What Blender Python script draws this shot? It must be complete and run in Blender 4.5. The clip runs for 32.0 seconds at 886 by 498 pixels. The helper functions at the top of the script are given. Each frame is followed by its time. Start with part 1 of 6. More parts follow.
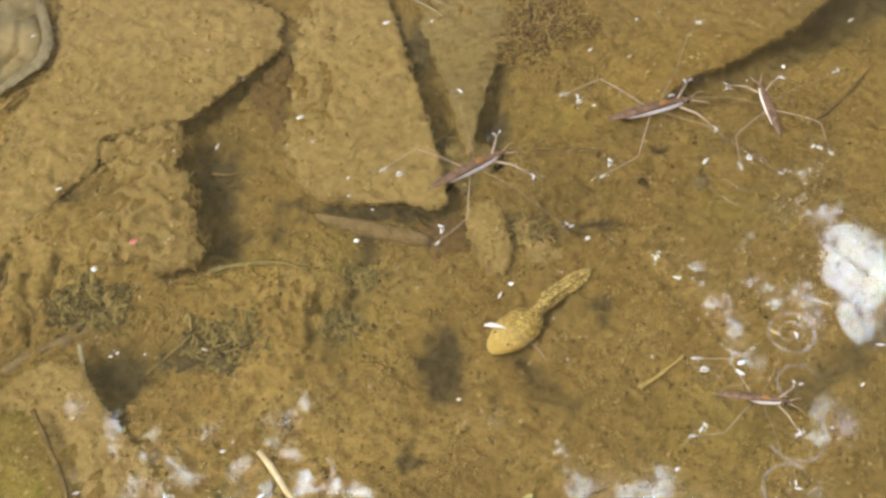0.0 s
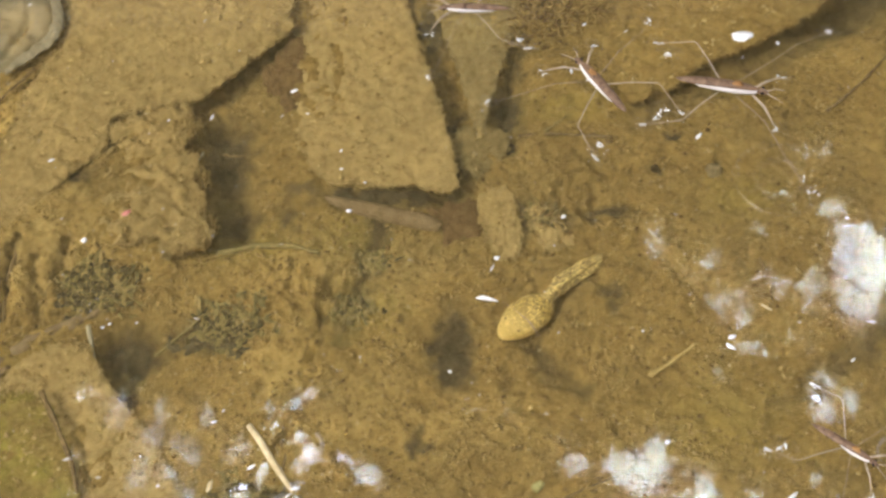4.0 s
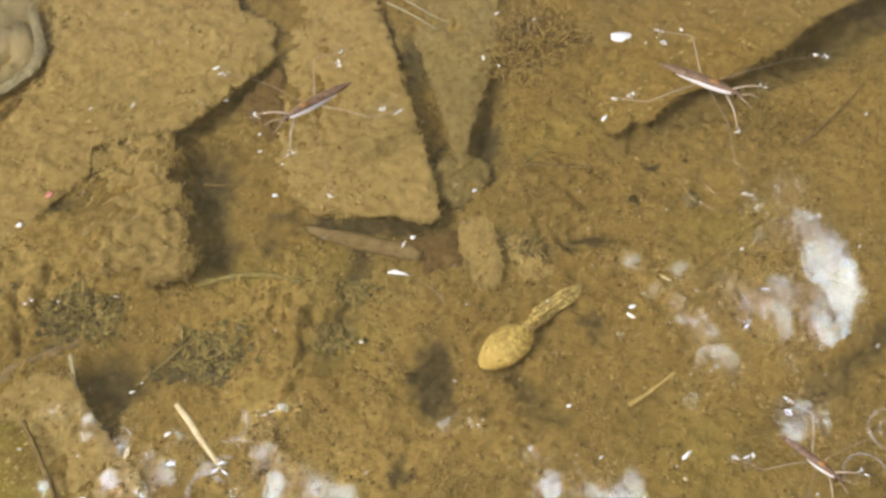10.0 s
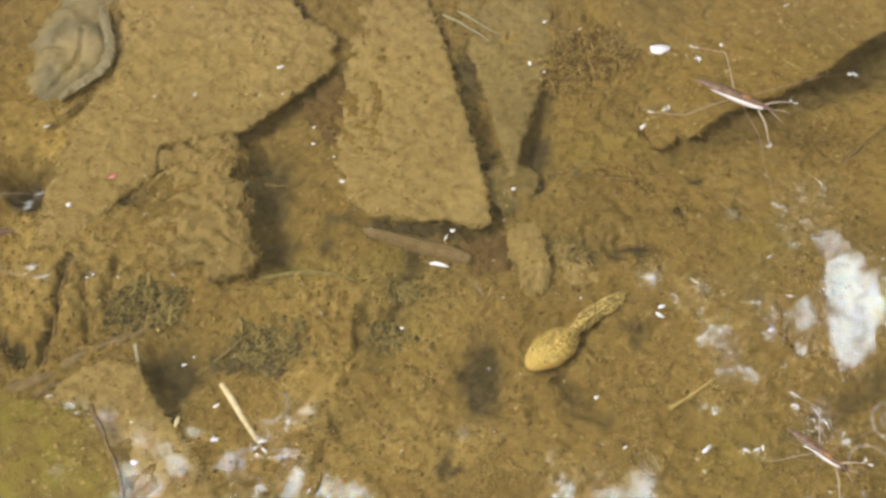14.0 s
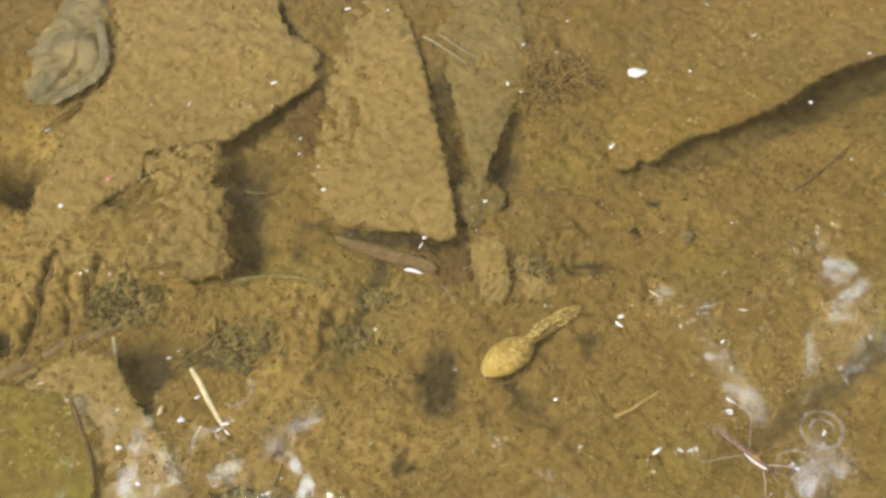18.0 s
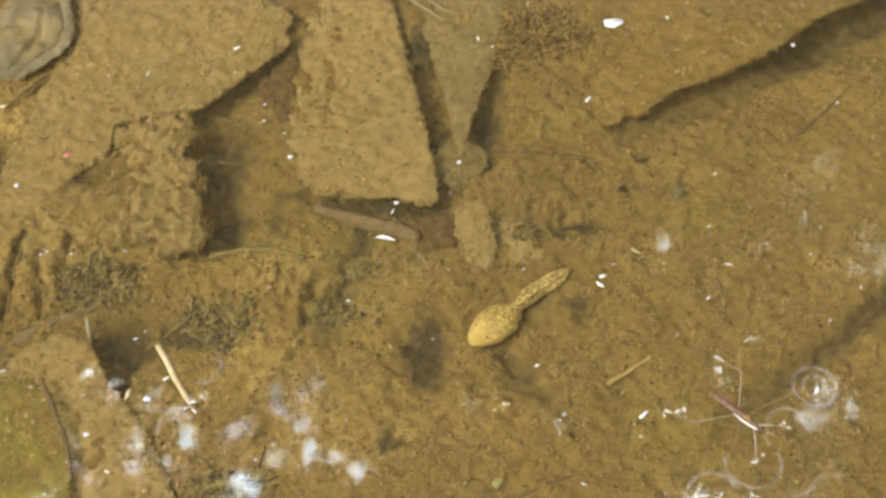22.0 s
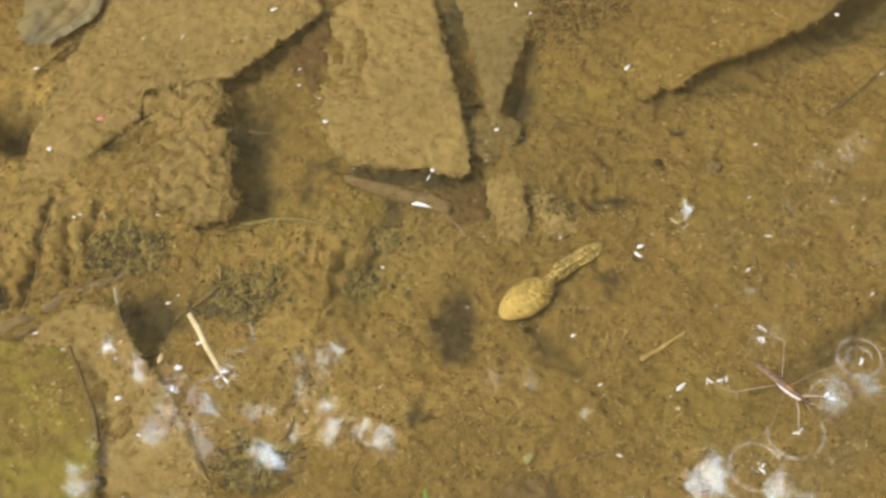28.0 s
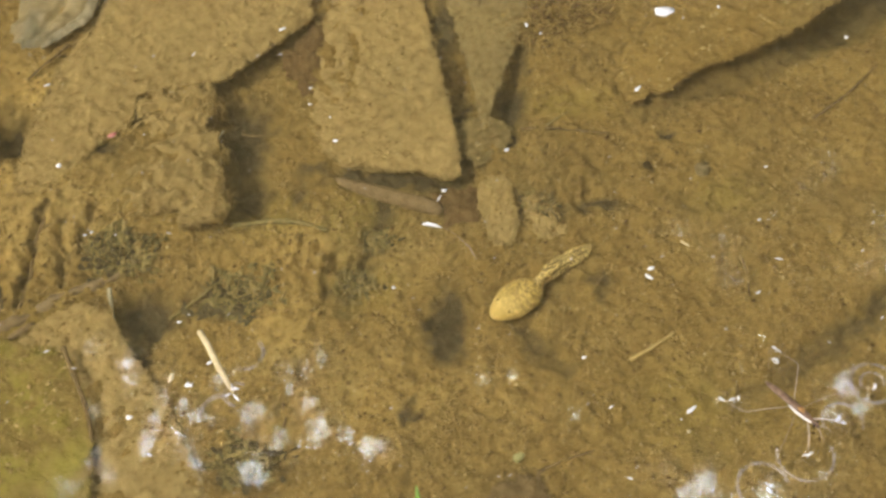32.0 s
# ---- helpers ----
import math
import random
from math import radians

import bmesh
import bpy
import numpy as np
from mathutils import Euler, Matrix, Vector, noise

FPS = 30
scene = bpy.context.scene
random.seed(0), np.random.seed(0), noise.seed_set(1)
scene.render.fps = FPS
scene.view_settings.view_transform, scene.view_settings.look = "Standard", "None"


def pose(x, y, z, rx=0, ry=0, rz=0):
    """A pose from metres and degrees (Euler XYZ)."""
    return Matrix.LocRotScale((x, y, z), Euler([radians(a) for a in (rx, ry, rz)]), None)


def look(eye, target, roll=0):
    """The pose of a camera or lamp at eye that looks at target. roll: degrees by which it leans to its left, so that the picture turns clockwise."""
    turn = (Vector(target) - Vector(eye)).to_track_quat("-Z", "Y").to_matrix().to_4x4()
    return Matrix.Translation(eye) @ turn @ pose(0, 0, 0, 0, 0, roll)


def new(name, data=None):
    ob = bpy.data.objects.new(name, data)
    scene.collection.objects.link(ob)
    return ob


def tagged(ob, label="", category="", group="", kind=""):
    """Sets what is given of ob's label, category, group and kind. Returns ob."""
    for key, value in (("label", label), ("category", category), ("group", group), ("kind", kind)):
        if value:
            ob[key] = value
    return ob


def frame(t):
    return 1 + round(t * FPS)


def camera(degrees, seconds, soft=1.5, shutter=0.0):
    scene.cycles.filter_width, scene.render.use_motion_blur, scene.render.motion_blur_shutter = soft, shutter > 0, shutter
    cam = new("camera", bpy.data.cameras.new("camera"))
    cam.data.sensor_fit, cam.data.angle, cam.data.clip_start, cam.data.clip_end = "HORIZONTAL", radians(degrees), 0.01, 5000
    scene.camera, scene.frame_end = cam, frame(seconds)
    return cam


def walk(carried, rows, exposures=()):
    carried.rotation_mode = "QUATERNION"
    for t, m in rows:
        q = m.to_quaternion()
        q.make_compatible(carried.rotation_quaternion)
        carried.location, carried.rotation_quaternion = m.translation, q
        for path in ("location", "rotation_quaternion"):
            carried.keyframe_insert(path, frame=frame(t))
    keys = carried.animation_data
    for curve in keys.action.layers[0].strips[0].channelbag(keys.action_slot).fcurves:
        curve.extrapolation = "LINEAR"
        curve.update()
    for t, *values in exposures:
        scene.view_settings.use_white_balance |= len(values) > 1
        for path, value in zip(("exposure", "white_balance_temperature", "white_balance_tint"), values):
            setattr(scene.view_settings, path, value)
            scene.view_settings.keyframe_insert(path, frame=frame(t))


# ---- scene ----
cam = camera(36, 32.0, soft=2.6, shutter=0.5)

PATH = [
    (0.0, pose(-0.00148, -0.10770, 0.14855, 35.313, 1.401, -2.753)),
    (0.5, pose(-0.00074, -0.10700, 0.14907, 35.210, 1.600, -2.712)),
    (1.0, pose(-0.00077, -0.10607, 0.14877, 34.973, 1.691, -2.814)),
    (1.5, pose(0.00093, -0.10713, 0.14728, 35.533, 2.426, -2.410)),
    (2.0, pose(-0.00148, -0.10559, 0.14827, 34.884, 2.026, -2.116)),
    (2.5, pose(0.00128, -0.10503, 0.14707, 34.358, 2.277, -2.042)),
    (4.5, pose(-0.00349, -0.10702, 0.14934, 34.596, 0.437, -2.302)),
    (5.0, pose(-0.00361, -0.10653, 0.15104, 34.555, -0.064, -2.811)),
    (5.5, pose(-0.00305, -0.10528, 0.14937, 34.866, -0.085, -3.127)),
    (6.0, pose(-0.00246, -0.10544, 0.14927, 35.256, -0.583, -3.388)),
    (6.5, pose(-0.00282, -0.10437, 0.15014, 35.227, -1.094, -3.673)),
    (7.0, pose(-0.00225, -0.10456, 0.14928, 34.806, -0.630, -3.620)),
    (7.5, pose(-0.00190, -0.10617, 0.14740, 34.970, -0.180, -3.340)),
    (8.0, pose(-0.00328, -0.10542, 0.14879, 34.570, -0.559, -2.961)),
    (8.5, pose(-0.00409, -0.10631, 0.14952, 34.723, -0.618, -2.931)),
    (9.0, pose(-0.00374, -0.10577, 0.14870, 34.892, -0.286, -2.871)),
    (9.5, pose(-0.00346, -0.10667, 0.14879, 35.474, -0.206, -2.979)),
    (10.0, pose(-0.00378, -0.10622, 0.15029, 35.313, 0.115, -2.708)),
    (10.5, pose(-0.00332, -0.10691, 0.14970, 35.724, 0.063, -2.738)),
    (11.0, pose(-0.00386, -0.10604, 0.15039, 35.306, -0.208, -2.911)),
    (11.5, pose(-0.00413, -0.10596, 0.14988, 35.443, -0.202, -2.687)),
    (12.0, pose(-0.00526, -0.10630, 0.14939, 35.266, -0.007, -2.332)),
    (12.5, pose(-0.00306, -0.10673, 0.15116, 35.401, -0.776, -2.583)),
    (13.0, pose(-0.00180, -0.10643, 0.15169, 36.813, -1.478, -3.550)),
    (13.5, pose(-0.00465, -0.10776, 0.15405, 35.906, -0.688, -2.344)),
    (14.0, pose(-0.00827, -0.11100, 0.15700, 35.502, -0.175, -0.691)),
    (14.5, pose(-0.00373, -0.10983, 0.15891, 35.648, -0.603, -0.079)),
    (16.5, pose(-0.00948, -0.11177, 0.15974, 34.922, -0.819, -0.537)),
    (17.0, pose(-0.00688, -0.11386, 0.16081, 35.771, -1.726, -1.800)),
    (17.5, pose(-0.00171, -0.11614, 0.16353, 34.957, -3.244, -2.560)),
    (18.0, pose(-0.00096, -0.11804, 0.16569, 36.117, -0.952, 1.285)),
    (18.5, pose(0.00071, -0.11801, 0.16667, 35.460, -1.202, 1.547)),
    (19.0, pose(0.00001, -0.11476, 0.16387, 35.602, -0.162, 0.890)),
    (19.5, pose(0.00061, -0.11505, 0.16338, 34.884, 1.204, 1.092)),
    (20.0, pose(0.00046, -0.11333, 0.16105, 34.777, 1.813, 1.115)),
    (20.5, pose(0.00206, -0.11135, 0.15914, 35.227, 1.568, 0.709)),
    (21.0, pose(0.00210, -0.11123, 0.16022, 34.630, 0.846, 0.222)),
    (21.5, pose(0.00267, -0.11196, 0.16049, 34.186, 0.638, -0.003)),
    (22.0, pose(0.00216, -0.11221, 0.16063, 34.227, 0.342, -0.360)),
    (22.5, pose(0.00251, -0.11214, 0.15998, 34.257, 0.882, -0.102)),
    (23.0, pose(0.00177, -0.11156, 0.16007, 34.389, 0.920, 0.143)),
    (23.5, pose(0.00130, -0.11152, 0.15988, 34.631, 0.571, 0.042)),
    (24.0, pose(0.00157, -0.11102, 0.15976, 34.648, 0.565, 0.098)),
    (24.5, pose(0.00114, -0.11062, 0.16062, 34.714, 0.188, -0.164)),
    (25.0, pose(0.00130, -0.11099, 0.15966, 34.883, 0.420, -0.407)),
    (25.5, pose(0.00208, -0.11062, 0.15948, 34.738, 0.766, -0.181)),
    (27.5, pose(0.00098, -0.11174, 0.15868, 33.942, 0.522, -0.260)),
    (28.0, pose(0.00096, -0.11135, 0.15806, 33.269, 0.781, 0.780)),
    (28.5, pose(0.00098, -0.11067, 0.15767, 33.005, 0.934, 0.745)),
    (29.0, pose(0.00126, -0.10999, 0.15749, 32.971, 0.968, 0.443)),
    (29.5, pose(0.00124, -0.11035, 0.15746, 32.725, 1.239, 0.312)),
    (30.0, pose(-0.00016, -0.11088, 0.15768, 32.280, 0.674, 0.170)),
    (30.5, pose(0.00018, -0.11098, 0.15788, 32.516, 0.340, 0.199)),
    (31.0, pose(0.00094, -0.11099, 0.15879, 32.829, 0.242, 0.055)),
    (31.5, pose(0.00057, -0.11206, 0.15936, 33.201, 0.201, 0.061)),
    (32.0, pose(0.00075, -0.11328, 0.15931, 33.586, 0.397, 0.565)),
]
# the picture drifts a little warmer after the middle of the shot
walk(cam, PATH, [(0, -0.37, 6200, 12), (12, -0.37, 6200, 12), (14.5, -0.42, 6210, 11), (17.0, -0.42, 6200, 10), (18.9, -0.28, 6210, 11), (20.5, -0.35, 6370, 10), (32, -0.37, 6350, 10)])

MM = 0.001


# ---- world, sun, light ----
def make_light():
    world = bpy.data.worlds.new("sky")
    scene.world = world
    world.use_nodes = True
    nt = world.node_tree
    nt.nodes.clear()
    sky = nt.nodes.new("ShaderNodeTexSky")
    sky.sky_type = "NISHITA"
    sky.sun_disc = False
    sky.dust_density = 7.0
    sky.ozone_density = 0.3
    sky.sun_elevation = radians(SUN_ELEV)
    sky.sun_rotation = radians(SUN_TURN)
    back = nt.nodes.new("ShaderNodeBackground")
    back.inputs["Strength"].default_value = 0.15
    out = nt.nodes.new("ShaderNodeOutputWorld")
    nt.links.new(sky.outputs["Color"], back.inputs["Color"])
    nt.links.new(back.outputs["Background"], out.inputs["Surface"])
    lamp = bpy.data.lights.new("sun", "SUN")
    lamp.energy = 2.6
    lamp.angle = radians(9)
    lamp.color = (1.0, 0.95, 0.86)
    ob = new("sun", lamp)
    el, az = radians(SUN_ELEV), radians(SUN_TURN)
    d = Vector((math.sin(az) * math.cos(el), math.cos(az) * math.cos(el), math.sin(el)))
    ob.matrix_world = look(d * 5, (0, 0, 0))


SUN_ELEV, SUN_TURN = 58.0, -114.0
make_light()


# ---- materials ----
class Nodes:
    """A small wrapper to wire a node material."""

    def __init__(self, name):
        self.mat = bpy.data.materials.new(name)
        self.mat.use_nodes = True
        self.nt = self.mat.node_tree
        self.nt.nodes.clear()
        self.out = self.nt.nodes.new("ShaderNodeOutputMaterial")
        self.coord = self.nt.nodes.new("ShaderNodeTexCoord").outputs["Object"]

    def link(self, a, b):
        self.nt.links.new(a, b)

    def noise(self, per_mm, detail=4.0, rough=0.6, squash=(1, 1, 1), turn=0.0):
        m = self.nt.nodes.new("ShaderNodeMapping")
        m.inputs["Scale"].default_value = [per_mm * 1000 * s for s in squash]
        m.inputs["Rotation"].default_value = (0, 0, radians(turn))
        self.link(self.coord, m.inputs["Vector"])
        n = self.nt.nodes.new("ShaderNodeTexNoise")
        n.inputs["Scale"].default_value = 1.0
        n.inputs["Detail"].default_value = detail
        n.inputs["Roughness"].default_value = rough
        self.link(m.outputs["Vector"], n.inputs["Vector"])
        return n.outputs["Fac"]

    def ramp(self, fac, stops):
        r = self.nt.nodes.new("ShaderNodeValToRGB")
        while len(r.color_ramp.elements) < len(stops):
            r.color_ramp.elements.new(0.5)
        for e, (p, c) in zip(r.color_ramp.elements, stops):
            e.position = p
            e.color = (*c, 1) if len(c) == 3 else c
        self.link(fac, r.inputs["Fac"])
        return r.outputs["Color"]

    def mix(self, fac, a, b, mode="MIX"):
        m = self.nt.nodes.new("ShaderNodeMix")
        m.data_type, m.blend_type = "RGBA", mode
        for sock, v in ((m.inputs[0], fac), (m.inputs[6], a), (m.inputs[7], b)):
            if isinstance(v, (int, float)):
                sock.default_value = v
            elif isinstance(v, tuple):
                sock.default_value = (*v, 1)
            else:
                self.link(v, sock)
        return m.outputs[2]

    def bump(self, height, strength, mm):
        b = self.nt.nodes.new("ShaderNodeBump")
        b.inputs["Strength"].default_value = strength
        b.inputs["Distance"].default_value = mm * 0.001
        self.link(height, b.inputs["Height"])
        return b.outputs["Normal"]

    def finish(self, color, rough=0.8, normal=None, metal=0.0, spec=0.3, transmit=0.0, subsurface=0.0):
        p = self.nt.nodes.new("ShaderNodeBsdfPrincipled")
        if isinstance(color, tuple):
            p.inputs["Base Color"].default_value = (*color, 1)
        else:
            self.link(color, p.inputs["Base Color"])
        p.inputs["Roughness"].default_value = rough
        p.inputs["Metallic"].default_value = metal
        p.inputs["Specular IOR Level"].default_value = spec
        p.inputs["Transmission Weight"].default_value = transmit
        if normal is not None:
            self.link(normal, p.inputs["Normal"])
        self.link(p.outputs["BSDF"], self.out.inputs["Surface"])
        return self.mat


def silt(name, light, dark, speck=(0.175, 0.112, 0.034), green=None, speckle=0.55, stain=(0.245, 0.18, 0.06), rot_shade=None, grit=0.45):
    n = Nodes(name)
    base = n.ramp(n.noise(0.10, 6, 0.65), [(0.3, dark), (0.7, light)])
    base = n.mix(n.ramp(n.noise(0.045, 4, 0.6), [(0.48, (0, 0, 0)), (0.72, (0.6, 0.6, 0.6))]), base, stain)
    floc = n.noise(0.55, 7, 0.72, (1.0, 1.1, 1.0), 35)
    base = n.mix(0.8, base, n.ramp(floc, [(0.32, (0.50, 0.46, 0.42)), (0.44, (0.80, 0.78, 0.76)), (0.54, (0.95, 0.95, 0.95)), (0.68, (1.0, 1.0, 1.0))]), "MULTIPLY")
    marks = n.ramp(n.noise(0.78, 4, 0.62, (1.0, 1.3, 1.0), 35), [(speckle, (0, 0, 0)), (speckle + 0.14, (0.75, 0.75, 0.75))])
    patch = n.ramp(n.noise(0.08, 3, 0.5), [(0.35, (0.4, 0.4, 0.4)), (0.65, (1.0, 1.0, 1.0))])
    grain = n.noise(2.2, 4, 0.7)
    base = n.mix(grit, base, n.ramp(grain, [(0.34, (0.5, 0.48, 0.45)), (0.47, (0.95, 0.95, 0.95)), (0.6, (1.08, 1.08, 1.06))]), "MULTIPLY")
    base = n.mix(n.mix(1.0, marks, patch, "MULTIPLY"), base, speck)
    if rot_shade:
        # rotten matter and painted shade darken the silt where the sheet carries them
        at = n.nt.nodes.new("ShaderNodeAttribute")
        at.attribute_name = "rot_shade"
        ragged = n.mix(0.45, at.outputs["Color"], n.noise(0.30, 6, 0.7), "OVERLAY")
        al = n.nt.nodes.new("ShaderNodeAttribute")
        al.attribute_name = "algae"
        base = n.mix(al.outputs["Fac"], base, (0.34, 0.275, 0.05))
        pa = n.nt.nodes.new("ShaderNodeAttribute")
        pa.attribute_name = "pale_area"
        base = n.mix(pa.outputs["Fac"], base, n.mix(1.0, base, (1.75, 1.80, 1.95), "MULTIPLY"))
        base = n.mix(n.ramp(ragged, [(0.14, (0, 0, 0)), (0.8, (0.94, 0.94, 0.94))]), base, n.ramp(n.noise(0.5, 5, 0.65), [(0.35, rot_shade), (0.65, tuple(2.0 * c for c in rot_shade))]))
    if rot_shade:
        # above the water the same sheet is a soil bank
        xyz = n.nt.nodes.new("ShaderNodeSeparateXYZ")
        n.link(n.coord, xyz.inputs[0])
        level = n.nt.nodes.new("ShaderNodeMapRange")
        level.inputs["From Min"].default_value = 0.0
        level.inputs["From Max"].default_value = 0.03
        n.link(xyz.outputs["Z"], level.inputs["Value"])
        soil = n.ramp(n.noise(0.004, 8, 0.7), [(0.35, (0.07, 0.075, 0.025)), (0.5, (0.11, 0.085, 0.05)), (0.65, (0.17, 0.13, 0.075))])
        base = n.mix(level.outputs["Result"], base, soil)
    if green:
        base = n.mix(n.ramp(n.noise(0.16, 4, 0.6), [(0.42, (0, 0, 0)), (0.62, (0.75, 0.75, 0.75))]), base, green)
    return n.finish(base, 0.95, n.bump(n.noise(0.8, 6, 0.7), 1.0, 1.15), spec=0.1)


def plain(name, a, b, per_mm=0.6, rough=0.7, bump=0.3, spec=0.3, squash=(1, 1, 1)):
    n = Nodes(name)
    f = n.noise(per_mm, 5, 0.65, squash)
    return n.finish(n.ramp(f, [(0.32, a), (0.68, b)]), rough, n.bump(f, bump, 0.25), spec=spec)


def water_material():
    n = Nodes("pond water")
    clear = n.nt.nodes.new("ShaderNodeBsdfRefraction")
    clear.inputs["IOR"].default_value = 1.333
    clear.inputs["Roughness"].default_value = 0.0
    gloss = n.nt.nodes.new("ShaderNodeBsdfGlossy")
    gloss.inputs["Roughness"].default_value = 0.044
    fr = n.nt.nodes.new("ShaderNodeFresnel")
    fr.inputs["IOR"].default_value = 1.333
    skin = n.nt.nodes.new("ShaderNodeMixShader")
    n.link(fr.outputs["Fac"], skin.inputs["Fac"])
    n.link(clear.outputs["BSDF"], skin.inputs[1])
    n.link(gloss.outputs["BSDF"], skin.inputs[2])
    # a tan diffuse share on the surface imitates the haze of suspended silt
    haze = n.nt.nodes.new("ShaderNodeBsdfDiffuse")
    haze.inputs["Color"].default_value = (0.62, 0.49, 0.22, 1)
    mx = n.nt.nodes.new("ShaderNodeMixShader")
    mx.inputs["Fac"].default_value = 0.06
    n.link(skin.outputs["Shader"], mx.inputs[1])
    n.link(haze.outputs["BSDF"], mx.inputs[2])
    n.link(mx.outputs["Shader"], n.out.inputs["Surface"])
    return n.mat


def film_material(name, dust):
    """Clear water skin that adds its gloss; dust is a white share that imitates mirrored sky: for the raised rings and
    dimples.
    """
    n = Nodes(name)
    fr = n.nt.nodes.new("ShaderNodeFresnel")
    fr.inputs["IOR"].default_value = 1.333
    tr = n.nt.nodes.new("ShaderNodeBsdfTransparent")
    gl = n.nt.nodes.new("ShaderNodeBsdfGlossy")
    gl.inputs["Roughness"].default_value = 0.03
    mx = n.nt.nodes.new("ShaderNodeMixShader")
    n.link(fr.outputs["Fac"], mx.inputs["Fac"])
    n.link(tr.outputs["BSDF"], mx.inputs[1])
    n.link(gl.outputs["BSDF"], mx.inputs[2])
    pale = n.nt.nodes.new("ShaderNodeBsdfDiffuse")
    pale.inputs["Color"].default_value = (0.8, 0.79, 0.78, 1)
    both = n.nt.nodes.new("ShaderNodeMixShader")
    n.link(n.ramp(n.noise(0.5, 3, 0.6), [(0.35, (0.3 * dust,) * 3), (0.65, (1.7 * dust,) * 3)]), both.inputs["Fac"])
    n.link(mx.outputs["Shader"], both.inputs[1])
    n.link(pale.outputs["BSDF"], both.inputs[2])
    n.link(both.outputs["Shader"], n.out.inputs["Surface"])
    return n.mat


def glow(name, low, high, strength):
    """Glow of uneven strength for the added sky sheets."""
    n = Nodes(name)
    e = n.nt.nodes.new("ShaderNodeEmission")
    n.link(n.ramp(n.noise(0.0002, 4, 0.6), [(0.35, low), (0.62, high)]), e.inputs["Color"])
    e.inputs["Strength"].default_value = strength
    n.link(e.outputs["Emission"], n.out.inputs["Surface"])
    return n.mat


SILT = silt("silt buried leaf", (0.427, 0.291, 0.078), (0.325, 0.213, 0.054))
# its dark colour serves both rotten matter and shade painted into hollows
SILT_BED = silt("pond bed silt", (0.405, 0.279, 0.077), (0.294, 0.194, 0.050), rot_shade=(0.054, 0.043, 0.020))
SILT_LEAF = silt("silt coated leaf", (0.552, 0.402, 0.145), (0.440, 0.315, 0.108), speck=(0.30, 0.198, 0.066), speckle=0.57, stain=(0.36, 0.265, 0.095), grit=0.22)
SILT_GREEN = silt("algae coated leaf", (0.40, 0.29, 0.08), (0.28, 0.20, 0.05), green=(0.36, 0.31, 0.05))
SILT_GREY = silt("pale grey sediment", (0.42, 0.335, 0.155), (0.27, 0.215, 0.10), speckle=0.57, stain=(0.165, 0.145, 0.075))
DETRITUS = silt("dark detritus", (0.15, 0.105, 0.036), (0.05, 0.036, 0.013), speck=(0.03, 0.02, 0.008), stain=(0.045, 0.034, 0.014))
DETRITUS_GREY = silt("grey green detritus", (0.21, 0.17, 0.075), (0.10, 0.082, 0.038), speck=(0.035, 0.028, 0.013), stain=(0.06, 0.055, 0.028))
TUFT = plain("brown moss tuft", (0.13, 0.08, 0.026), (0.26, 0.17, 0.055), 0.8, 0.95, 0.5, 0.1)
ROT = silt("brown rotten leaf", (0.34, 0.24, 0.10), (0.22, 0.15, 0.06), stain=(0.17, 0.115, 0.045))
GREY_LEAF = silt("grey silted leaf", (0.45, 0.338, 0.125), (0.31, 0.232, 0.085), stain=(0.25, 0.192, 0.075))
OLIVE_ROT = silt("olive rotten leaf", (0.35, 0.262, 0.093), (0.25, 0.186, 0.066), stain=(0.17, 0.135, 0.052))
RED_ROT = silt("reddish rotten leaf", (0.26, 0.165, 0.06), (0.175, 0.108, 0.038), stain=(0.14, 0.088, 0.03))
STRAW = plain("pale straw", (0.52, 0.41, 0.19), (0.74, 0.63, 0.37), 0.7, 0.5, 0.3, 0.4)
OLD_STRAW = plain("sunken straw", (0.42, 0.30, 0.09), (0.55, 0.41, 0.14), 0.7, 0.7, 0.3, 0.2)
# white colour painted in for the sparkle of mirrored sky at feet
GLINT = plain("white foot glint", (0.84, 0.86, 0.9), (0.9, 0.92, 0.95), 1.0, 0.15, 0.2, 0.8)
PETAL = plain("white petal", (0.82, 0.82, 0.81), (0.90, 0.90, 0.90), 0.4, 0.5, 0.1, 0.4)
PINK = plain("pink bud scale", (0.50, 0.12, 0.08), (0.75, 0.40, 0.32), 0.8, 0.5, 0.2, 0.4)
GREEN = plain("fresh green blade", (0.14, 0.30, 0.03), (0.24, 0.42, 0.06), 0.4, 0.45, 0.2, 0.4)
BACK = plain("brown strider back", (0.085, 0.048, 0.026), (0.27, 0.17, 0.10), 1.5, 0.45, 0.3, 0.4)
BELLY = plain("silvery strider belly", (0.80, 0.77, 0.76), (0.88, 0.86, 0.85), 1.2, 0.35, 0.2, 0.6)
RUST = plain("rust orange thorax", (0.22, 0.10, 0.03), (0.46, 0.25, 0.075), 1.2, 0.5, 0.2, 0.4)
LEG_DULL = plain("dull strider leg", (0.27, 0.19, 0.12), (0.42, 0.32, 0.22), 0.9, 0.4, 0.2, 0.5)
LEG = plain("strider leg", (0.38, 0.29, 0.20), (0.56, 0.46, 0.35), 0.9, 0.4, 0.2, 0.5)
EYE = plain("black eye", (0.01, 0.01, 0.01), (0.03, 0.02, 0.02), 1.0, 0.2, 0.0, 0.6)
WATER = water_material()
SKIN = film_material("water skin", 0.0)
# rings are painted whitish in place of the sky they would mirror
WHITENED_SKIN = film_material("whitened water ring", 0.17)
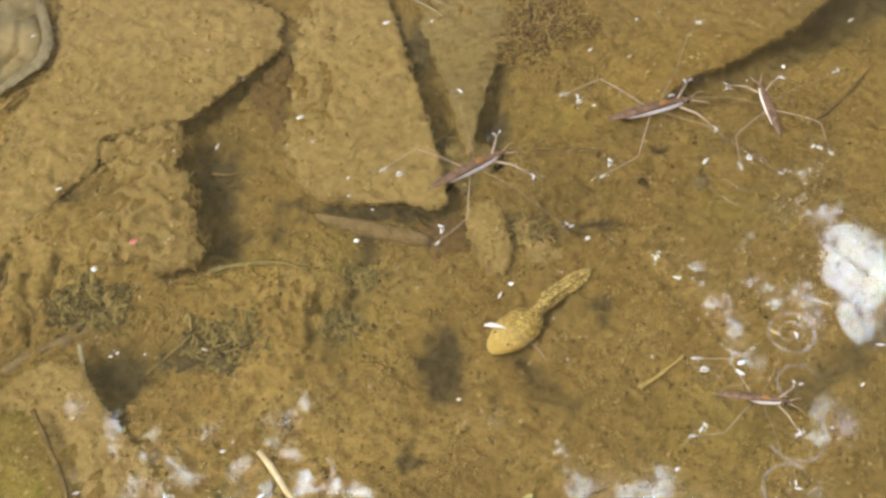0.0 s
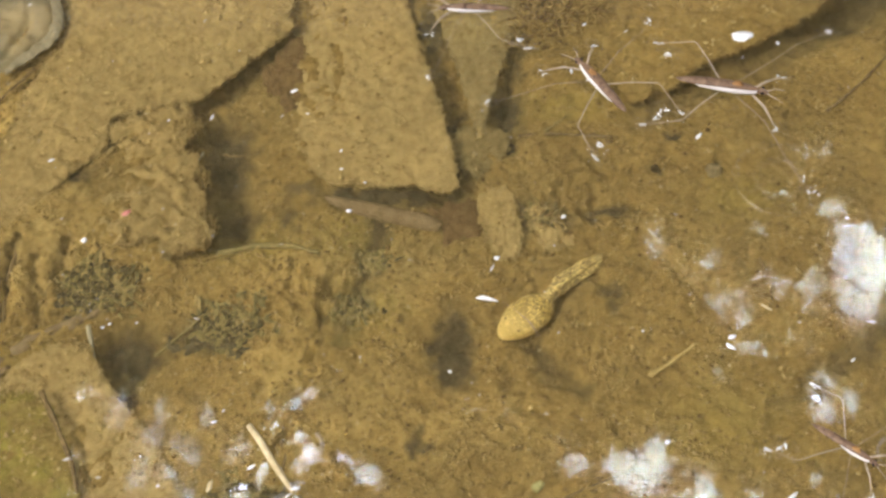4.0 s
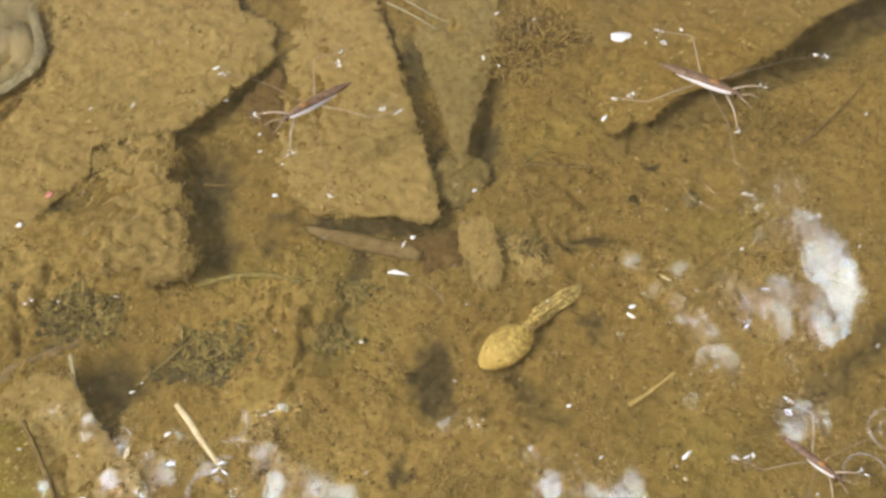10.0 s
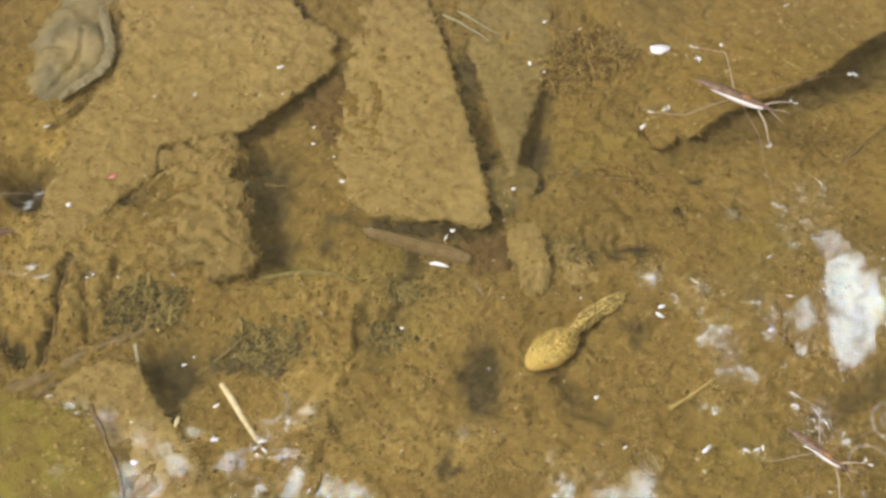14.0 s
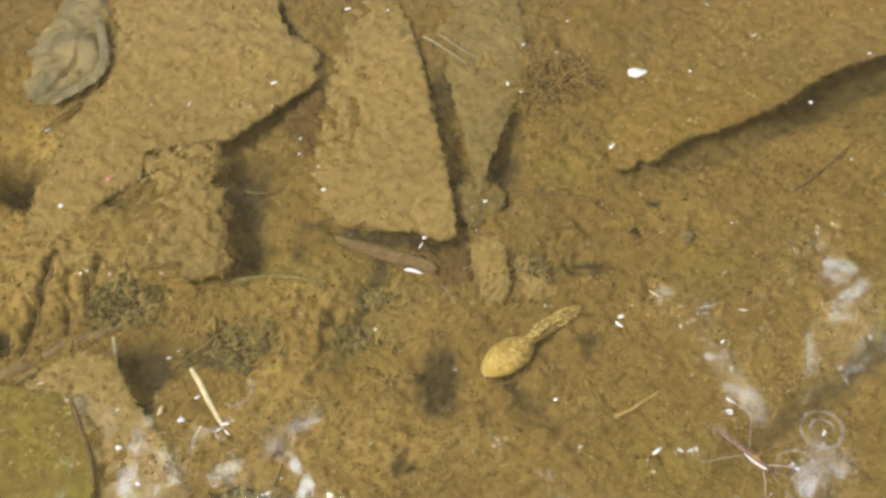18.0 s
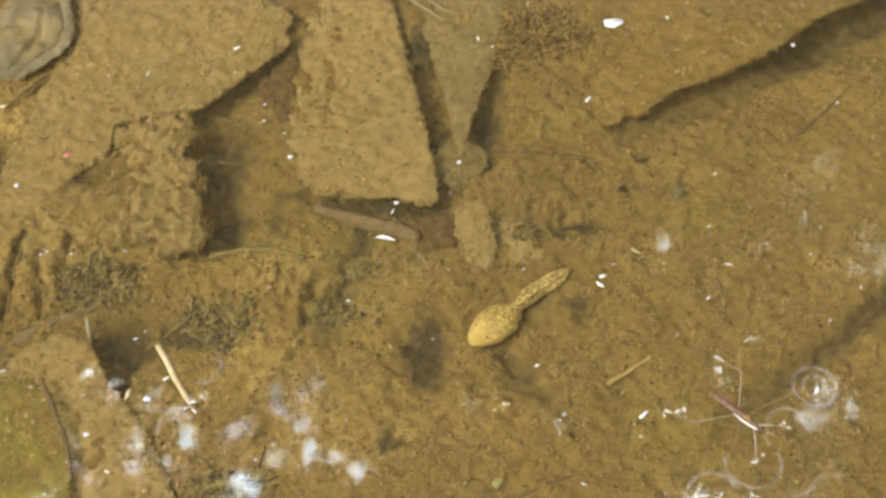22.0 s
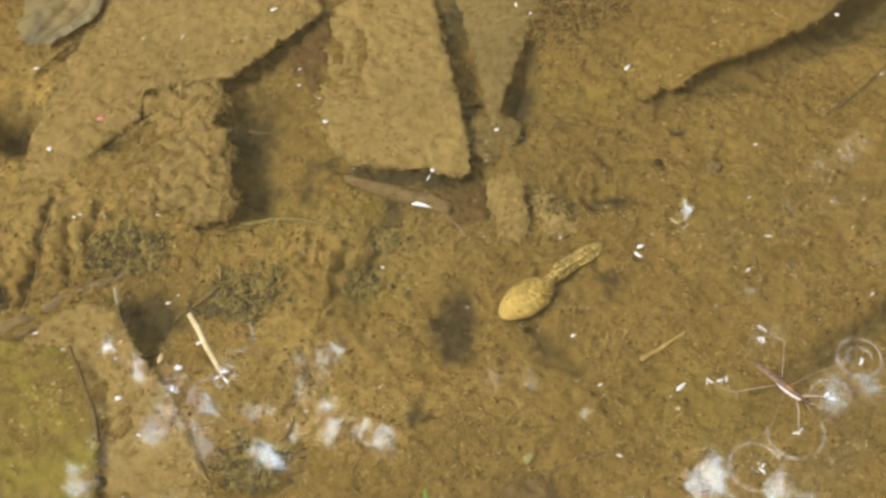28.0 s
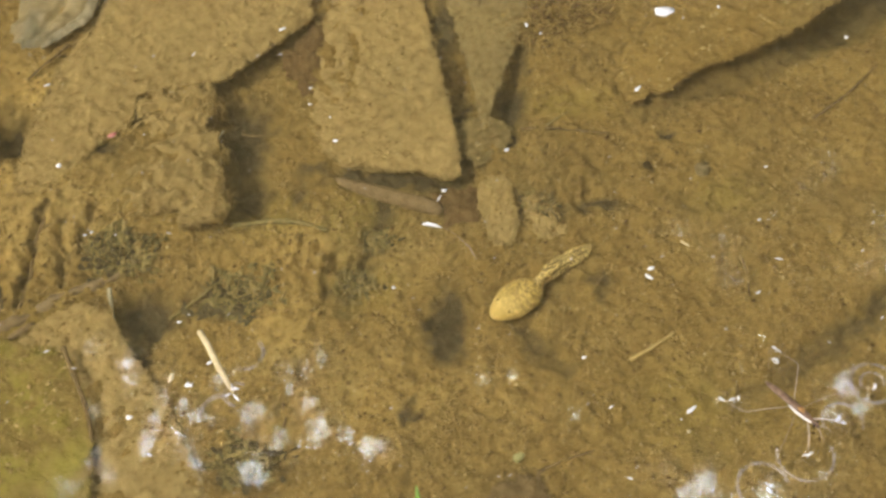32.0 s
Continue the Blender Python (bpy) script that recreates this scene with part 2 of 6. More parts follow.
# added glowing sheet, out of view, for bright sky in the reflections
SKY_GLOW = glow("added sky glow", (0.30, 0.37, 0.44), (0.82, 0.91, 1.0), 115.0)
BOUGH_LEAF = plain("green tree leaf", (0.035, 0.07, 0.015), (0.07, 0.12, 0.03), 0.02, 0.5, 0.1, 0.4)
BARK = plain("tree bark", (0.05, 0.035, 0.022), (0.12, 0.09, 0.06), 0.05, 0.9, 0.6, 0.2)


def tadpole_skin(name, gold, pale, mark, start, end):
    """Gold skin; a dark network that thickens towards the tail, between start and end (mm along the body)."""
    n = Nodes(name)
    base = n.ramp(n.noise(0.35, 4, 0.6), [(0.3, gold), (0.7, pale)])
    f = n.noise(1.35, 3, 0.6)
    net = n.ramp(f, [(0.39, (0, 0, 0)), (0.46, (1, 1, 1)), (0.50, (1, 1, 1)), (0.57, (0, 0, 0))])
    dots = n.ramp(n.noise(2.2, 3, 0.6), [(0.60, (0, 0, 0)), (0.68, (0.8, 0.8, 0.8))])
    xyz = n.nt.nodes.new("ShaderNodeSeparateXYZ")
    n.link(n.coord, xyz.inputs[0])
    run = n.nt.nodes.new("ShaderNodeMapRange")
    run.inputs["From Min"].default_value = start * 0.001
    run.inputs["From Max"].default_value = end * 0.001
    run.inputs["To Min"].default_value = 0.12
    run.inputs["To Max"].default_value = 0.9
    n.link(xyz.outputs["X"], run.inputs["Value"])
    net = n.mix(1.0, n.mix(1.0, net, dots, "LIGHTEN"), run.outputs["Result"], "MULTIPLY")
    return n.finish(n.mix(net, base, mark), 0.5, n.bump(n.noise(1.4, 5, 0.7), 0.8, 0.35), spec=0.3)


def membrane(name, pale, deep):
    """Thin, soft, cloudy skin of a rotten leaf."""
    n = Nodes(name)
    f = n.noise(0.11, 4, 0.55)
    base = n.ramp(f, [(0.34, deep), (0.62, pale)])
    base = n.mix(n.ramp(n.noise(0.4, 4, 0.6), [(0.5, (0, 0, 0)), (0.75, (0.35, 0.35, 0.35))]), base, tuple(0.6 * c for c in deep))
    return n.finish(base, 0.55, n.bump(n.noise(0.3, 4, 0.6), 0.5, 0.4), spec=0.3)


def heap_material(name, stops):
    n = Nodes(name)
    info = n.nt.nodes.new("ShaderNodeNewGeometry").outputs["Random Per Island"]
    return n.finish(n.mix(0.6, n.ramp(info, stops), n.ramp(n.noise(1.2, 4, 0.6), [(0.3, (0.6, 0.6, 0.6)), (0.7, (1.0, 1.0, 1.0))]), "MULTIPLY"), 0.95, spec=0.1)


GREY_SKIN = membrane("cloudy grey membrane", (0.35, 0.27, 0.12), (0.16, 0.14, 0.072))
PALE_MEMBRANE = membrane("pale cloudy membrane", (0.29, 0.25, 0.14), (0.19, 0.16, 0.085))
ROLL = silt("brown rolled leaf", (0.38, 0.275, 0.13), (0.27, 0.19, 0.085), speckle=0.62, stain=(0.20, 0.14, 0.06))
HEAP = heap_material("rotten weed scraps", [(0.0, (0.085, 0.07, 0.028)), (0.3, (0.18, 0.145, 0.05)), (0.65, (0.27, 0.215, 0.068)), (1.0, (0.36, 0.27, 0.095))])
HUSK = plain("green seed husk", (0.28, 0.27, 0.08), (0.48, 0.45, 0.18), 1.2, 0.6, 0.3, 0.3)
DUST = heap_material("pale floating dust", [(0.0, (0.60, 0.55, 0.46)), (0.6, (0.80, 0.77, 0.73)), (1.0, (0.92, 0.90, 0.90))])

TAD_BODY = tadpole_skin("golden tadpole skin", (0.58, 0.41, 0.09), (0.77, 0.575, 0.17), (0.20, 0.135, 0.035), 3.6, -2.0)
TAD_TAIL = tadpole_skin("mottled tadpole tail", (0.55, 0.40, 0.115), (0.72, 0.545, 0.175), (0.16, 0.11, 0.03), 0.0, -4.0)


# ---- helpers for shapes ----
def part(name, bm, material, parent=None, label="", smooth=True):
    """Links a bmesh as one mesh object, under a thing or at top level."""
    me = bpy.data.meshes.new(name)
    bmesh.ops.recalc_face_normals(bm, faces=bm.faces)
    bm.to_mesh(me)
    bm.free()
    return mesh_part(name, me, material, parent, label, smooth)


def mesh_part(name, me, material, parent=None, label="", smooth=True):
    me.materials.append(material)
    if smooth:
        me.polygons.foreach_set("use_smooth", [True] * len(me.polygons))
    ob = new(name, me)
    if parent is not None:
        ob.parent = parent
    if label:
        ob["label"] = label
    return ob


def thing(name, x, y, z, label, category, group="", kind=""):
    ob = new(name)
    ob.empty_display_size = 0.002
    ob.location = (x * MM, y * MM, z * MM)
    return tagged(ob, label, category, group, kind)


def fbm(x, y, octaves, size, seed=0):
    """Rough noise field in -1..1 for arrays of millimetres: sums of turned, warped sines."""
    rng = np.random.RandomState(seed)
    v = np.zeros_like(x)
    amp, total = 1.0, 0.0
    for o in range(octaves):
        s = 2 * math.pi / size * 2**o
        wx = x + size * 0.22 / 2**o * np.sin(y * s * 0.7 + rng.rand() * 6)
        wy = y + size * 0.22 / 2**o * np.sin(x * s * 0.6 + rng.rand() * 6)
        layer = np.zeros_like(x)
        for q in range(4):
            a = (q + rng.rand()) * 0.785
            layer += np.sin((wx * math.cos(a) + wy * math.sin(a)) * s * (0.75 + 0.5 * rng.rand()) + rng.rand() * 6.283)
        v += amp * layer / 2.0
        total += amp
        amp *= 0.6
    return v / total


def spline(points, n=12, closed=True):
    """A smooth line through points (Catmull-Rom)."""
    p = [np.array(q, float) for q in points]
    k = len(p)
    out = []
    for i in range(k if closed else k - 1):
        a, b, c, d = (p[(i - 1) % k], p[i], p[(i + 1) % k], p[(i + 2) % k]) if closed else (p[max(i - 1, 0)], p[i], p[i + 1], p[min(i + 2, k - 1)])
        for t in np.arange(n) / n:
            out.append(0.5 * (2 * b + (c - a) * t + (2 * a - 5 * b + 4 * c - d) * t**2 + (3 * b - a - 3 * c + d) * t**3))
    if not closed:
        out.append(p[-1])
    return np.array(out)


def signed(px, py, poly):
    """Distance from the outline, above zero inside, with the nearest point on it."""
    inside = np.zeros(px.shape, bool)
    best = np.full(px.shape, 1e9)
    nx, ny = px.copy(), py.copy()
    for (ax, ay), (bx, by) in zip(poly, np.roll(poly, -1, 0)):
        ex, ey = bx - ax, by - ay
        t = np.clip(((px - ax) * ex + (py - ay) * ey) / (ex * ex + ey * ey + 1e-12), 0, 1)
        qx, qy = ax + t * ex, ay + t * ey
        d = np.hypot(px - qx, py - qy)
        near = d < best
        best = np.where(near, d, best)
        nx, ny = np.where(near, qx, nx), np.where(near, qy, ny)
        cross = ((ay > py) != (by > py)) & (px < (bx - ax) * (py - ay) / (by - ay + 1e-12) + ax)
        inside ^= cross
    return np.where(inside, best, -best), nx, ny


def slab(name, outline, material, top, step=0.5, thick=1.0, jag=0.4, jag_size=2.6, droop=0.6, lumps=0.6, lump_size=4.5, seed=1, parent=None, label="", corner=8):
    """A sheet of any outline: top(x, y) is its height in mm; jagged rim, drooping edge, uneven face and real thickness."""
    poly = spline(outline, corner)
    # even steps along the rim, so that fine jags show
    gap = np.linalg.norm(np.roll(poly, -1, 0) - poly, axis=1)
    run = np.concatenate([[0], np.cumsum(gap)])
    ring = np.concatenate([poly, poly[:1]])
    at = np.arange(0, run[-1], 0.35)
    poly = np.stack([np.interp(at, run, ring[:, 0]), np.interp(at, run, ring[:, 1])], 1)
    c = poly.mean(0)
    out = poly - c
    out /= np.linalg.norm(out, axis=1)[:, None] + 1e-9
    poly = poly + out * (jag * fbm(poly[:, 0], poly[:, 1], 3, jag_size, seed + 50) + 0.5 * jag * fbm(poly[:, 0], poly[:, 1], 2, 1.3, seed + 60))[:, None]
    x0, y0 = poly.min(0) - step
    x1, y1 = poly.max(0) + step
    gx, gy = np.meshgrid(np.arange(x0, x1 + step, step), np.arange(y0, y1 + step, step), indexing="ij")
    d, qx, qy = signed(gx, gy, poly)
    keep = np.zeros(gx.shape, bool)
    cells = (d[:-1, :-1] > 0) | (d[1:, :-1] > 0) | (d[:-1, 1:] > 0) | (d[1:, 1:] > 0)
    keep[:-1, :-1] |= cells
    keep[1:, :-1] |= cells
    keep[:-1, 1:] |= cells
    keep[1:, 1:] |= cells
    px, py = np.where(d > 0, gx, qx), np.where(d > 0, gy, qy)
    inner = np.clip(d, 0, None)
    z = top(px, py) + lumps * fbm(px, py, 4, lump_size, seed) - droop * np.exp(-inner / 1.6)
    index = -np.ones(gx.shape, int)
    index[keep] = np.arange(keep.sum())
    m = keep.sum()
    ox, oy = float(c[0]), float(c[1])
    upper = np.stack([px[keep], py[keep], z[keep]], 1)
    lower = upper - np.array([0, 0, thick])
    verts = np.concatenate([upper, lower]) * MM
    zc = float(upper[:, 2].mean())
    verts -= np.array([ox, oy, zc]) * MM
    i, j = np.nonzero(cells)
    quads = np.stack([index[i, j], index[i + 1, j], index[i + 1, j + 1], index[i, j + 1]], 1)
    faces = [tuple(q) for q in quads.tolist()] + [tuple(q) for q in (quads[:, ::-1] + m).tolist()]
    edges = {}
    for q in quads.tolist():
        for a, b in zip(q, q[1:] + q[:1]):
            if (b, a) in edges:
                del edges[(b, a)]
            else:
                edges[(a, b)] = 1
    faces += [(b, a, a + m, b + m) for a, b in edges]
    me = bpy.data.meshes.new(name)
    me.from_pydata(verts.tolist(), [], faces)
    ob = mesh_part(name, me, material, parent, label)
    ob.location = (ox * MM, oy * MM, zc * MM)
    return ob


def tube(bm, points, radii, sides=6):
    """A tapering tube along points (mm), closed at both ends."""
    pts = [Vector(p) * MM for p in points]
    rings = []
    side = Vector((0.3, 0.2, 1.0))
    for k, p in enumerate(pts):
        way = (pts[min(k + 1, len(pts) - 1)] - pts[max(k - 1, 0)]).normalized()
        u = way.cross(side).normalized()
        v = way.cross(u)
        r = (radii[k] if isinstance(radii, (list, tuple)) else radii) * MM
        rings.append([bm.verts.new(p + (u * math.cos(a) + v * math.sin(a)) * r) for a in [2 * math.pi * s / sides for s in range(sides)]])
    for a, b in zip(rings, rings[1:]):
        for s in range(sides):
            bm.faces.new((a[s], a[(s + 1) % sides], b[(s + 1) % sides], b[s]))
    bm.faces.new(rings[0][::-1])
    bm.faces.new(rings[-1])


def spindle(bm, profile, sides=12, flat=0.75, rise=None):
    """A body along x: profile rows of x, half width, z of the axis (mm)."""
    rings = []
    for x, r, z in profile:
        rings.append([bm.verts.new(Vector((x, r * math.cos(a), z + r * flat * math.sin(a))) * MM) for a in [2 * math.pi * s / sides for s in range(sides)]])
    for a, b in zip(rings, rings[1:]):
        for s in range(sides):
            bm.faces.new((a[s], a[(s + 1) % sides], b[(s + 1) % sides], b[s]))
    bm.faces.new(rings[0][::-1])
    bm.faces.new(rings[-1])


def pebble(bm, x, y, z, rx, ry, rz, turn, seed, segs=8):
    """An uneven flattened lump."""
    rng = random.Random(seed)
    made = bmesh.ops.create_uvsphere(bm, u_segments=segs, v_segments=max(4, segs // 2 + 1), radius=1)["verts"]
    ph = [rng.random() * 6 for _ in range(4)]
    c, s = math.cos(turn), math.sin(turn)
    for v in made:
        q = v.co
        k = 1 + 0.18 * math.sin(3 * q.x + ph[0]) + 0.16 * math.sin(4 * q.y + ph[1]) + 0.1 * math.sin(5 * q.z + ph[2])
        a, b = q.x * rx * k, q.y * ry * k
        v.co = Vector((x + a * c - b * s, y + a * s + b * c, z + q.z * rz * k)) * MM


# ---- pond bed ----
DEPTH = -22.0
# mounds and hollows of the bed: x, y, reach along x, reach along y, height
HOLLOWS = [
    (*(-34.3, 24.7), 5.5, 11.0, -5.0), (*(-32.3, 13.4), 5.0, 7.0, -4.0), (*(-45.1, 24.5), 9.0, 7.0, 2.6), (*(-50.2, 14.1), 12.0, 8.0, 1.6),
    (*(-63.7, 8.3), 9.0, 9.0, 1.6), (*(-45.9, -9.8), 6.0, 4.5, -5.0), (*(-47.4, -14.7), 3.5, 3.0, -4.0), (*(-72.2, 26.0), 4.6, 4.8, -11.0),
    (*(1.6, 35.0), 4.0, 14.0, -4.5), (*(9.3, 33.9), 3.5, 8.0, -3.0), (*(-12.8, 4.6), 3.2, 4.2, -1.4),
]
MOUNDS_AND_DIPS = [
    (*(-0.6, -11.9), 4.0, 6.0, -2.5), (*(13.8, -16.4), 5.0, 2.5, -1.4), (*(2.7, 10.8), 6.0, 3.0, -2.4), (*(66.8, 48.6), 9.0, 4.0, -4.5),
    (*(47.7, 35.7), 12.0, 3.0, -2.0), (*(21.8, 13.2), 6.0, 2.5, -1.8),
    (*(-35.4, -4.6), 8.0, 4.0, -2.0), (*(-25.4, -9.4), 5.0, 5.0, 0.8), (*(40.2, 7.0), 20.0, 9.0, 0.6),
]
RELIEF = HOLLOWS + MOUNDS_AND_DIPS


# narrow grooves between the lobes of silt: line, half width, depth
GROOVES = [
    ([(-17.8, 1.0), (-18.7, -3.9), (-19.6, -10.3), (-21.4, -17.0), (-24.7, -25.0)], 0.6, 1.1),
    ([(-63.4, 10.5), (-63.8, 7.2), (-64.3, 0.9), (-64.6, -2.6), (-65.0, -8.4)], 0.7, 2.2), ([(-60.9, 7.6), (-60.7, 4.6), (-59.3, 0.4), (-59.3, -4.1)], 0.8, 1.7),
    ([(-56.3, 9.2), (-56.5, 6.2), (-56.8, 1.0)], 0.8, 1.5), ([(-77.0, -0.6), (-71.8, -3.7), (-68.0, -7.9)], 1.3, 4.0), ([(-73.4, 6.5), (-71.6, 1.4)], 0.6, 1.2),
    ([(-33.0, 66.6), (-30.3, 60.7), (-25.9, 55.9)], 1.5, 3.5),
]
FURROWS = [((-69.1, 22.7), 9.0, 6.0, 1.0), ((-20.9, -0.3), 9.0, 8.0, 0.9), ((19.1, 14.3), 7.0, 6.0, 1.1), ((9.6, 55.8), 12.0, 7.0, 0.9), ((-61.0, -20.6), 9.0, 8.0, 0.9)]


# troughs that run along the free edges of the leaves: line, shift across it, half width, depth at start and end, algae,
# share of dark tone (rotten matter and painted shade) at start and end
TROUGHS = [
    ([(28.7, 30.4), (40.4, 37.3), (58.6, 46.2), (67.5, 53.2), (94.0, 66.5)], 2.0, 4.2, 0.8, 6.5, 0.45, 0.3, 0.8),
    ([(-6.8, 58.2), (-4.1, 45.0), (-1.6, 32.5), (2.0, 15.1)], 2.2, 2.6, 3.6, 3.6, 0.15, 0.65, 0.65),
    ([(-44.3, 33.4), (-35.1, 37.3), (-29.7, 42.4), (-24.0, 49.0)], 0.8, 2.2, 1.2, 1.6, 0.0, 0.4, 0.4),
    ([(43.8, -21.4), (49.1, -17.8), (53.7, -14.2), (59.2, -10.5), (65.0, -5.8), (80.0, 6.0)], 0.3, 2.2, 0.8, 3.0, 0.1, 0.4, 0.85),
    ([(10.6, -11.8), (13.4, -15.2), (16.4, -17.8)], 0.0, 2.2, 1.3, 1.0, 0.1, 0.6, 0.5),
    ([(13.2, 49.0), (10.4, 38.1), (8.6, 31.0), (8.2, 24.0)], 0.0, 1.5, 1.6, 2.6, 0.1, 0.5, 0.95),
    ([(-10.8, 10.5), (-11.6, 5.8), (-13.1, 0.7), (-14.9, -4.3), (-16.6, -8.6)], 0.0, 2.2, 1.2, 0.8, 0.3, 0.75, 0.45),
]


def along(x, y, line):
    """Distance across an open line (above zero on its right hand), and the share of its length reached."""
    best, side, share = np.full(x.shape, 1e9), np.zeros(x.shape), np.zeros(x.shape)
    n = len(line) - 1
    for k, ((ax, ay), (bx, by)) in enumerate(zip(line, line[1:])):
        ex, ey = bx - ax, by - ay
        t = np.clip(((x - ax) * ex + (y - ay) * ey) / (ex * ex + ey * ey), 0, 1)
        d = np.hypot(x - ax - t * ex, y - ay - t * ey)
        near = d < best
        best = np.where(near, d, best)
        side = np.where(near, np.sign((x - ax) * ey - (y - ay) * ex) * d, side)
        share = np.where(near, (k + t) / n, share)
    return side, share


def bed_height(x, y):
    z = DEPTH + 0.8 * fbm(x, y, 4, 34, 3) + 0.75 * fbm(x, y, 4, 8, 4) + 0.32 * fbm(x, y, 2, 2.6, 6)
    # furrowed silt
    for (cx, cy), rx, ry, h in FURROWS:
        near = np.exp(-(((x - cx) / rx) ** 2 + ((y - cy) / ry) ** 2))
        z = z + near * h * (1 - 2.6 * np.abs(fbm(x, y * 0.4, 3, 7.5, 41)))
    for line, wide, deep in GROOVES:
        side, share = along(x + 0.6 * fbm(x, y, 2, 5, 47), y, line)
        z = z + deep * (0.35 * np.exp(-((side / (3.4 * wide)) ** 2)) - 1.35 * np.exp(-((side / wide) ** 2)))
    for line, shift, wide, d0, d1, *_ in TROUGHS:
        side, share = along(x, y, line)
        z = z - (d0 + (d1 - d0) * share) * np.exp(-(((side - shift) / wide) ** 2))
    for cx, cy, rx, ry, h in RELIEF:
        z = z + h * np.exp(-(((x - cx) / rx) ** 2 + ((y - cy) / ry) ** 2))
    return z


def uneven_axis(low, high, fine, far):
    """Even steps between low and high, then growing ones out to far on both sides (mm)."""
    mid = list(np.arange(low, high + fine, fine))
    step, up = fine * 2, []
    v = mid[-1]
    while v < far:
        v += step
        step *= 1.35
        up.append(v)
    step, down = fine * 2, []
    v = mid[0]
    while v > -far:
        v -= step
        step *= 1.35
        down.append(v)
    return np.array(down[::-1] + mid + up)


def sheet(name, xs, ys, height, material):
    gx, gy = np.meshgrid(xs, ys, indexing="ij")
    z = height(gx, gy)
    verts = np.stack([gx, gy, z], -1).reshape(-1, 3) * MM
    nx, ny = gx.shape
    i, j = np.meshgrid(np.arange(nx - 1), np.arange(ny - 1), indexing="ij")
    a = (i * ny + j).ravel()
    faces = np.stack([a, a + ny, a + ny + 1, a + 1], 1)
    me = bpy.data.meshes.new(name)
    me.from_pydata(verts.tolist(), [], faces.tolist())
    return mesh_part(name, me, material)


def ground_height(x, y):
    r = np.hypot(x, y)
    bank = np.clip((r - 900) / 900, 0, 1)
    z = bed_height(x, y) * (r < 400) + np.where(r >= 400, DEPTH, 0)
    return z + 320 * bank**1.4 + bank * 60 * fbm(x, y, 2, 2400, 8)


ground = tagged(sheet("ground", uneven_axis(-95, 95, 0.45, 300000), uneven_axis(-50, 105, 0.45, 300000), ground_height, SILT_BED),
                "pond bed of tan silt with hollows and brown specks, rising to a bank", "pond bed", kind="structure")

# dark tone of the bed, rotten matter and painted shade of hollows and leaf edges: x, y, reach along x, reach along y,
# share
ROT_SHADE_IN_HOLLOWS = [
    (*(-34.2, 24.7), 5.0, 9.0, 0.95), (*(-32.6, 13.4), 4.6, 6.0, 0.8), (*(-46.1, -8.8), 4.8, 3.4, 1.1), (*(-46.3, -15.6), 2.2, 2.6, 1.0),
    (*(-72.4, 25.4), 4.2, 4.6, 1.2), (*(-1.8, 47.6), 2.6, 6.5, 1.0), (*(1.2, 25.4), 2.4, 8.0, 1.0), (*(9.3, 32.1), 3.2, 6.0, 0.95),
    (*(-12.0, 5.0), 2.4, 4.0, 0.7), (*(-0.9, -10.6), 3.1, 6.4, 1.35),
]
ROT_SHADE_AT_LEAVES = [
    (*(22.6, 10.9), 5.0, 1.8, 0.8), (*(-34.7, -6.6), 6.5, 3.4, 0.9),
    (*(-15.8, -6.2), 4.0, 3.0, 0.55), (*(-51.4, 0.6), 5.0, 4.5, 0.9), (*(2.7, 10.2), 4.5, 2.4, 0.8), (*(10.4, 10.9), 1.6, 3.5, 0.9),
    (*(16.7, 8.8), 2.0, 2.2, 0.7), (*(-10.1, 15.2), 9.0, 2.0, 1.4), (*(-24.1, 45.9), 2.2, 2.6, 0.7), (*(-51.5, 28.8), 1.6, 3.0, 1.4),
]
ROT_SHADE_ON_SILT = [
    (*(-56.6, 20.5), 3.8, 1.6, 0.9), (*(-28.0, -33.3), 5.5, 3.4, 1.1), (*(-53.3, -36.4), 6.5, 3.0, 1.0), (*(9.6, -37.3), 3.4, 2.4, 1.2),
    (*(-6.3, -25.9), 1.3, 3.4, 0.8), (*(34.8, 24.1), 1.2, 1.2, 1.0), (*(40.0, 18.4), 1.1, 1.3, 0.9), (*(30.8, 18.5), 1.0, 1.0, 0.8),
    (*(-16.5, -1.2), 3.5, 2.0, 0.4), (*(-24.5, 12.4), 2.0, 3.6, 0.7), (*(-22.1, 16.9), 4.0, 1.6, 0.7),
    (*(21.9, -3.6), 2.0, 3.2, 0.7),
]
ROT_SHADE = ROT_SHADE_IN_HOLLOWS + ROT_SHADE_AT_LEAVES + ROT_SHADE_ON_SILT

# yellow green algae film on the silt
ALGAE = [(*(34.5, -24.1), 10.0, 7.0, 0.32), (*(42.9, 12.3), 6.0, 4.0, 0.35), (*(-31.5, 9.0), 9.0, 4.0, 0.4), (*(-14.4, 9.4), 6.0, 5.0, 0.35), (*(-13.7, -4.2), 5.0, 5.0, 0.4), (*(18.8, 31.7), 8.0, 3.0, 0.35), (*(-62.1, -15.0), 8.0, 6.0, 0.3)]


